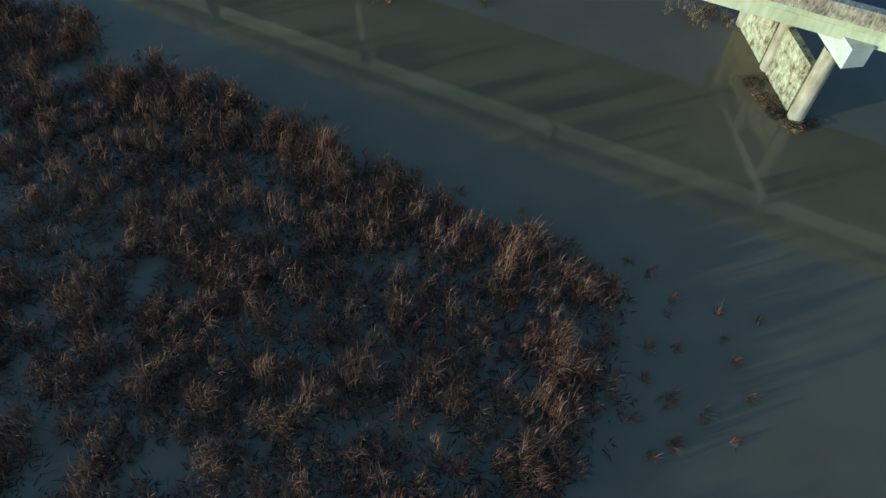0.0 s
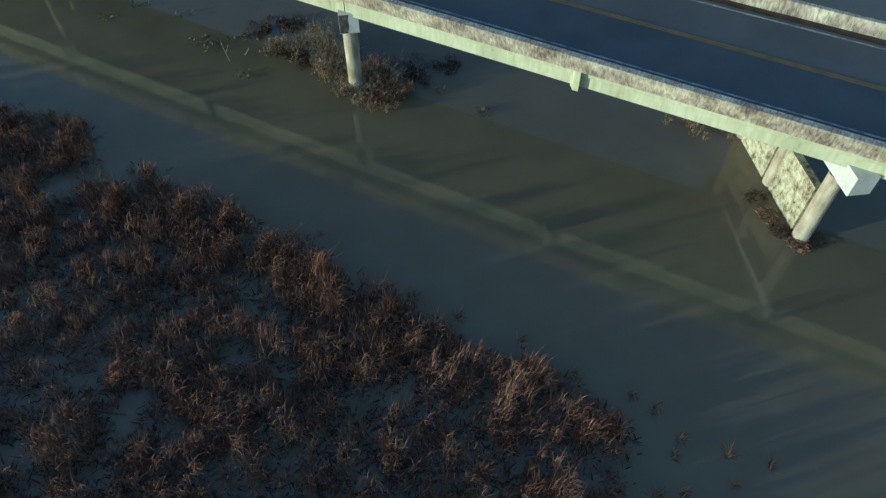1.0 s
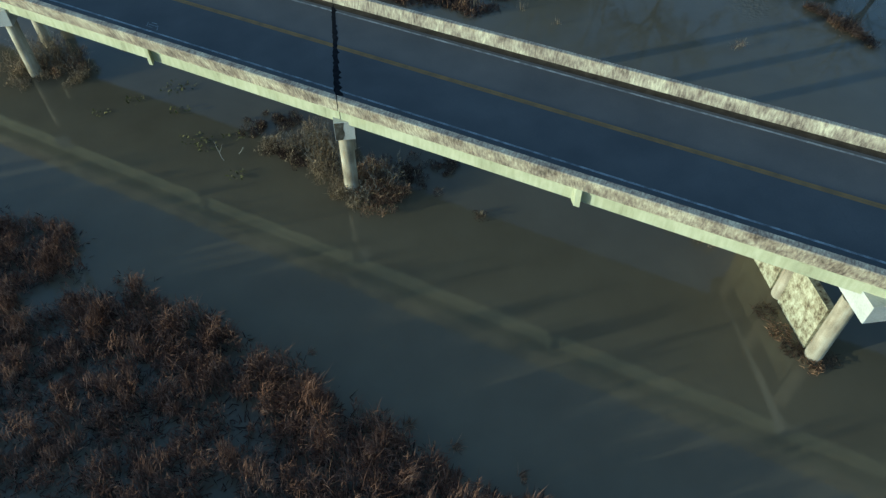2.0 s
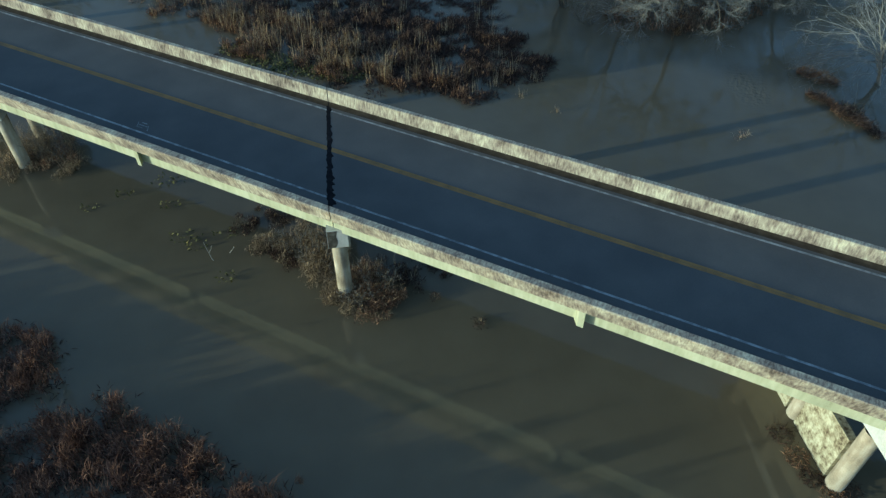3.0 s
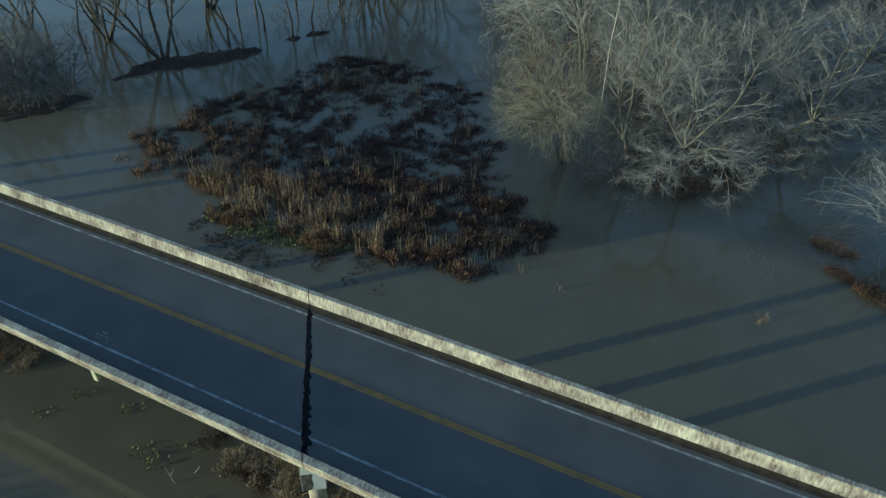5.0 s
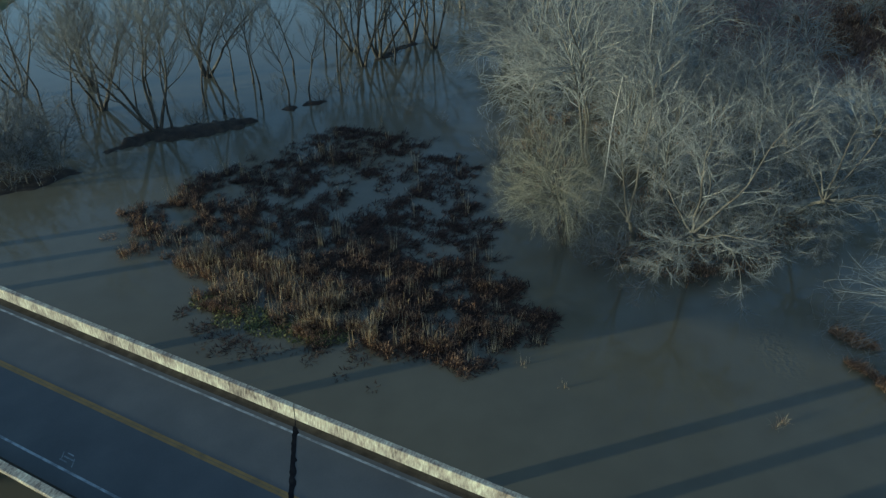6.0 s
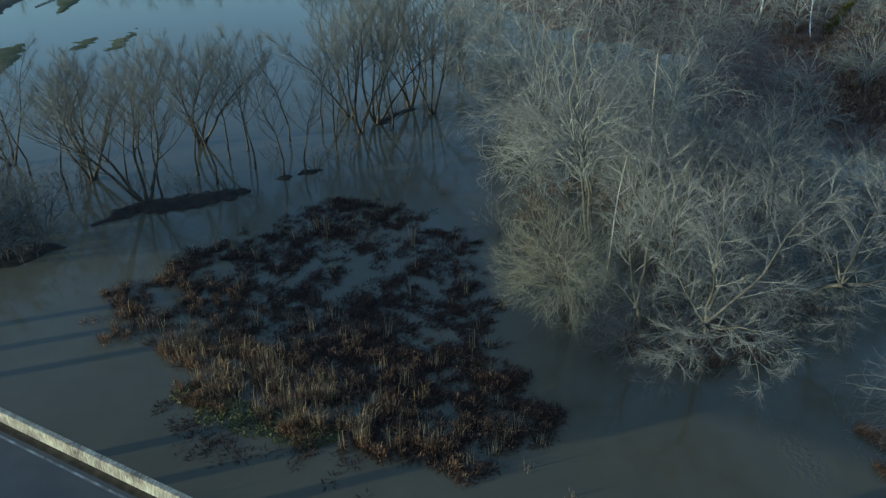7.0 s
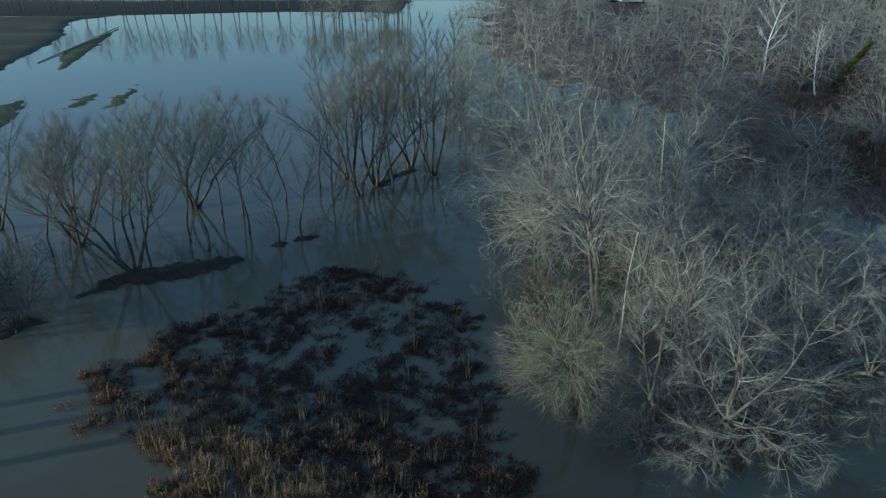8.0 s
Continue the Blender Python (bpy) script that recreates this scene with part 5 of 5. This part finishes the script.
for px, py, sz, turn in ((-4.4, 36.9, 0.30, 0), (-3.5, 37.9, 0.42, 80), (-5.6, 38.6, 0.36, 200), (-6.6, 40.2, 0.5, 40), (-8.0, 40.8, 0.42, 150), (-9.6, 41.4, 0.28, 300), (-2.8, 38.4, 0.36, 250), (-27.6, 50.4, 0.5, 10), (-29.0, 51.2, 0.45, 130), (-26.0, 49.8, 0.34, 220)):
    plant(shrub, px, py, sz, turn, label="twiggy leafless shrub among the dry brush under the bridge", group="shrubs under the bridge")
def drift_heap(x0, y0, x1, y1, wide, count, label):
    """A long raft of drifted reeds between two places, higher in its middle, with a few stalks that stand up."""
    g = Geo()
    t = rs.uniform(0, 1, count)
    off = rs.normal(0, 0.45 * wide, count) * (0.35 + 0.65 * np.sin(np.pi * t))
    way = math.atan2(y1 - y0, x1 - x0)
    base = np.stack([x0 + t * (x1 - x0) - off * math.sin(way), y0 + t * (y1 - y0) + off * math.cos(way), rs.uniform(-0.03, 0.42, count) * np.sin(np.pi * np.clip(t, 0.05, 0.95)) * np.exp(-(off / wide) ** 2)], 1)
    g.blades(base - (x0, y0, 0), rs.normal(way, 0.9, count), rs.uniform(0.8, 1.5, count), rs.uniform(0.25, 0.8, count), rs.uniform(0.03, 0.08, count), rs.uniform(0, 0.5, count))
    k = count // 12
    g.blades(base[:k] - (x0, y0, 0), rs.uniform(0, 6.28, k), rs.uniform(0, 0.5, k), rs.uniform(0.5, 1.0, k), np.full(k, 0.03), rs.uniform(0, 0.6, k))
    ob = link("drift_heap", g.mesh("drift_heap"), M_DRIFT)
    ob.location = (x0, y0, 0)
    return tagged(ob, label, "driftwood", group="drift heaps in the water", kind="stuff")


drift_heap(28.7, 61.6, 31.0, 59.6, 0.75, 900, "heap of rusty drifted reeds in the water")
drift_heap(28.2, 58.3, 29.8, 56.4, 0.4, 420, "narrow raft of rusty drifted reeds")
drift_heap(29.4, 56.3, 31.2, 53.6, 0.7, 900, "long raft of rusty drifted reeds with dark stalks")
pier_brush(30.5, 55.4, 0.35, 16, M_MAT, "dark brush standing in drifted reeds", 1.1)
pier_brush(31.2, 52.9, 0.3, 8, M_MAT, "dark brush at the end of a drift raft", 0.6)
for px, py, h in ((-13.3, 40.3, 1.7), (-12.7, 40.9, 0.9)):
    g = Geo()
    rng = np.random.RandomState(int(h * 10))
    path = limb(rng, (0, 0, -0.2), (-0.35 if h > 1 else 0.7, 0.1, 1), h, (0, 0, 0), 4, 0.1)
    g.tube(path, np.linspace(0.035, 0.012, 5), 5)
    p, d = along(path, 0.5)
    g.tube(limb(rng, p, (0.6, 0, 0.7), h * 0.4, (0, 0, 0), 2, 0.1), (0.02, 0.014, 0.008), 4)
    ob = link("dead_stick", g.mesh("dead_stick", True), M_BARK)
    ob.location = (px, py, 0)
    tagged(ob, "pale dead branch sticking out of the water", "branch")

# fallen leaning trunk at the wood's edge
g = Geo()
rng = np.random.RandomState(3)
path = limb(rng, (41.5, 81.0, 1.6), (-1, -0.25, -0.08), 10.0, (0, 0, -0.1), 7, 0.06)
g.tube(path, np.linspace(0.12, 0.32, 8), 8)
for f in (0.3, 0.55, 0.75):
    p, d = along(path, f)
    g.tube(limb(rng, p, (0.2, -0.6, 0.7), 2.2, (0, 0, 0.2), 3, 0.15), (0.08, 0.06, 0.04, 0.02), 5)
tagged(link("dead_tree", g.mesh("dead_tree", True), M_BARK), "fallen tree trunk leaning over the water", "fallen tree")


# ======== far house, car, conifer ========
def box_mesh(name, x0, x1, y0, y1, z0, z1):
    return prism_mesh(name, [(x0, y0, z0), (x1, y0, z0), (x1, y1, z0), (x0, y1, z0)], [(x0, y0, z1), (x1, y0, z1), (x1, y1, z1), (x0, y1, z1)])


house = thing("house", "white-sided house with a slate roof beyond the wood", "house", (78, 330, 0.9))
link("wall", box_mesh("wall", -7, 7, -4, 4, 0, 3.2), M_SIDING, house)
link("roof", prism_mesh("roof", [(-7.5, -4.6, 3.1), (-7.5, 4.6, 3.1), (-7.5, 0, 5.8)], [(7.5, -4.6, 3.1), (7.5, 4.6, 3.1), (7.5, 0, 5.8)]), M_ROOF, house)
for wx in (-4.8, -1.6, 4.4):
    win = link("window", box_mesh("window", wx - 0.6, wx + 0.6, -4.06, -3.98, 1.0, 2.4), M_SIDING, house)
    link("pane", box_mesh("pane", wx - 0.5, wx + 0.5, -4.075, -4.05, 1.1, 2.3), M_GLASS, win)
link("door", box_mesh("door", 1.2, 2.2, -4.06, -3.98, 0, 2.1), M_ROOF, house)

car = thing("car", "dark blue car parked by the house", "car", (66, 323, 0.9))
link("body", prism_mesh("body", [(-2.2, -0.9, 0.35), (2.2, -0.9, 0.35), (2.2, -0.9, 0.85), (1.3, -0.8, 0.95), (0.7, -0.7, 1.45), (-1.1, -0.7, 1.45), (-1.8, -0.8, 0.95), (-2.2, -0.9, 0.85)], [(-2.2, 0.9, 0.35), (2.2, 0.9, 0.35), (2.2, 0.9, 0.85), (1.3, 0.8, 0.95), (0.7, 0.7, 1.45), (-1.1, 0.7, 1.45), (-1.8, 0.8, 0.95), (-2.2, 0.9, 0.85)]), M_CARPAINT, car)
for cx in (-1.35, 1.35):
    for cy in (-0.85, 0.85):
        g = Geo()
        g.tube([(cx, cy - 0.1, 0.32), (cx, cy - 0.099, 0.32), (cx, cy + 0.099, 0.32), (cx, cy + 0.1, 0.32)], (0.02, 0.32, 0.32, 0.02), 14)
        link("wheel", g.mesh("wheel"), M_TYRE, car)

for px, py, h, tilt in ((139, 272, 13, 0), (150, 277, 11, 0), (80, 177, 12.5, 34)):
    con = thing("conifer", "narrow yellow-green conifer leaning over in the wood" if tilt else "dark green conifer at the far edge of the wood", "tree", (px, py, 0))
    con.rotation_euler = (0, radians(tilt), 0)
    g = Geo()
    g.tube([(0, 0, -0.2), (0, 0, h * 0.5), (0, 0, h)], (0.25, 0.15, 0.02), 6)
    link("trunk", g.mesh("trunk"), M_DARKBARK, con)
    g = Geo()
    m = 5200
    hz = rs.uniform(0.06, 1, m)
    a = rs.uniform(0, 6.28, m)
    rr = (1 - hz) * h * (0.13 if tilt else 0.28) * np.sqrt(rs.uniform(0.1, 1, m)) * (0.75 + 0.25 * np.sin(hz * 60))
    g.blades(np.stack([rr * np.cos(a), rr * np.sin(a), hz * h], 1), a, rs.uniform(1.1, 1.7, m), rs.uniform(0.3, 0.8, m), rs.uniform(0.1, 0.25, m), rs.uniform(0, 0.6, m))
    link("needles", g.mesh("needles"), M_LARCH if tilt else M_CONIFER, con)
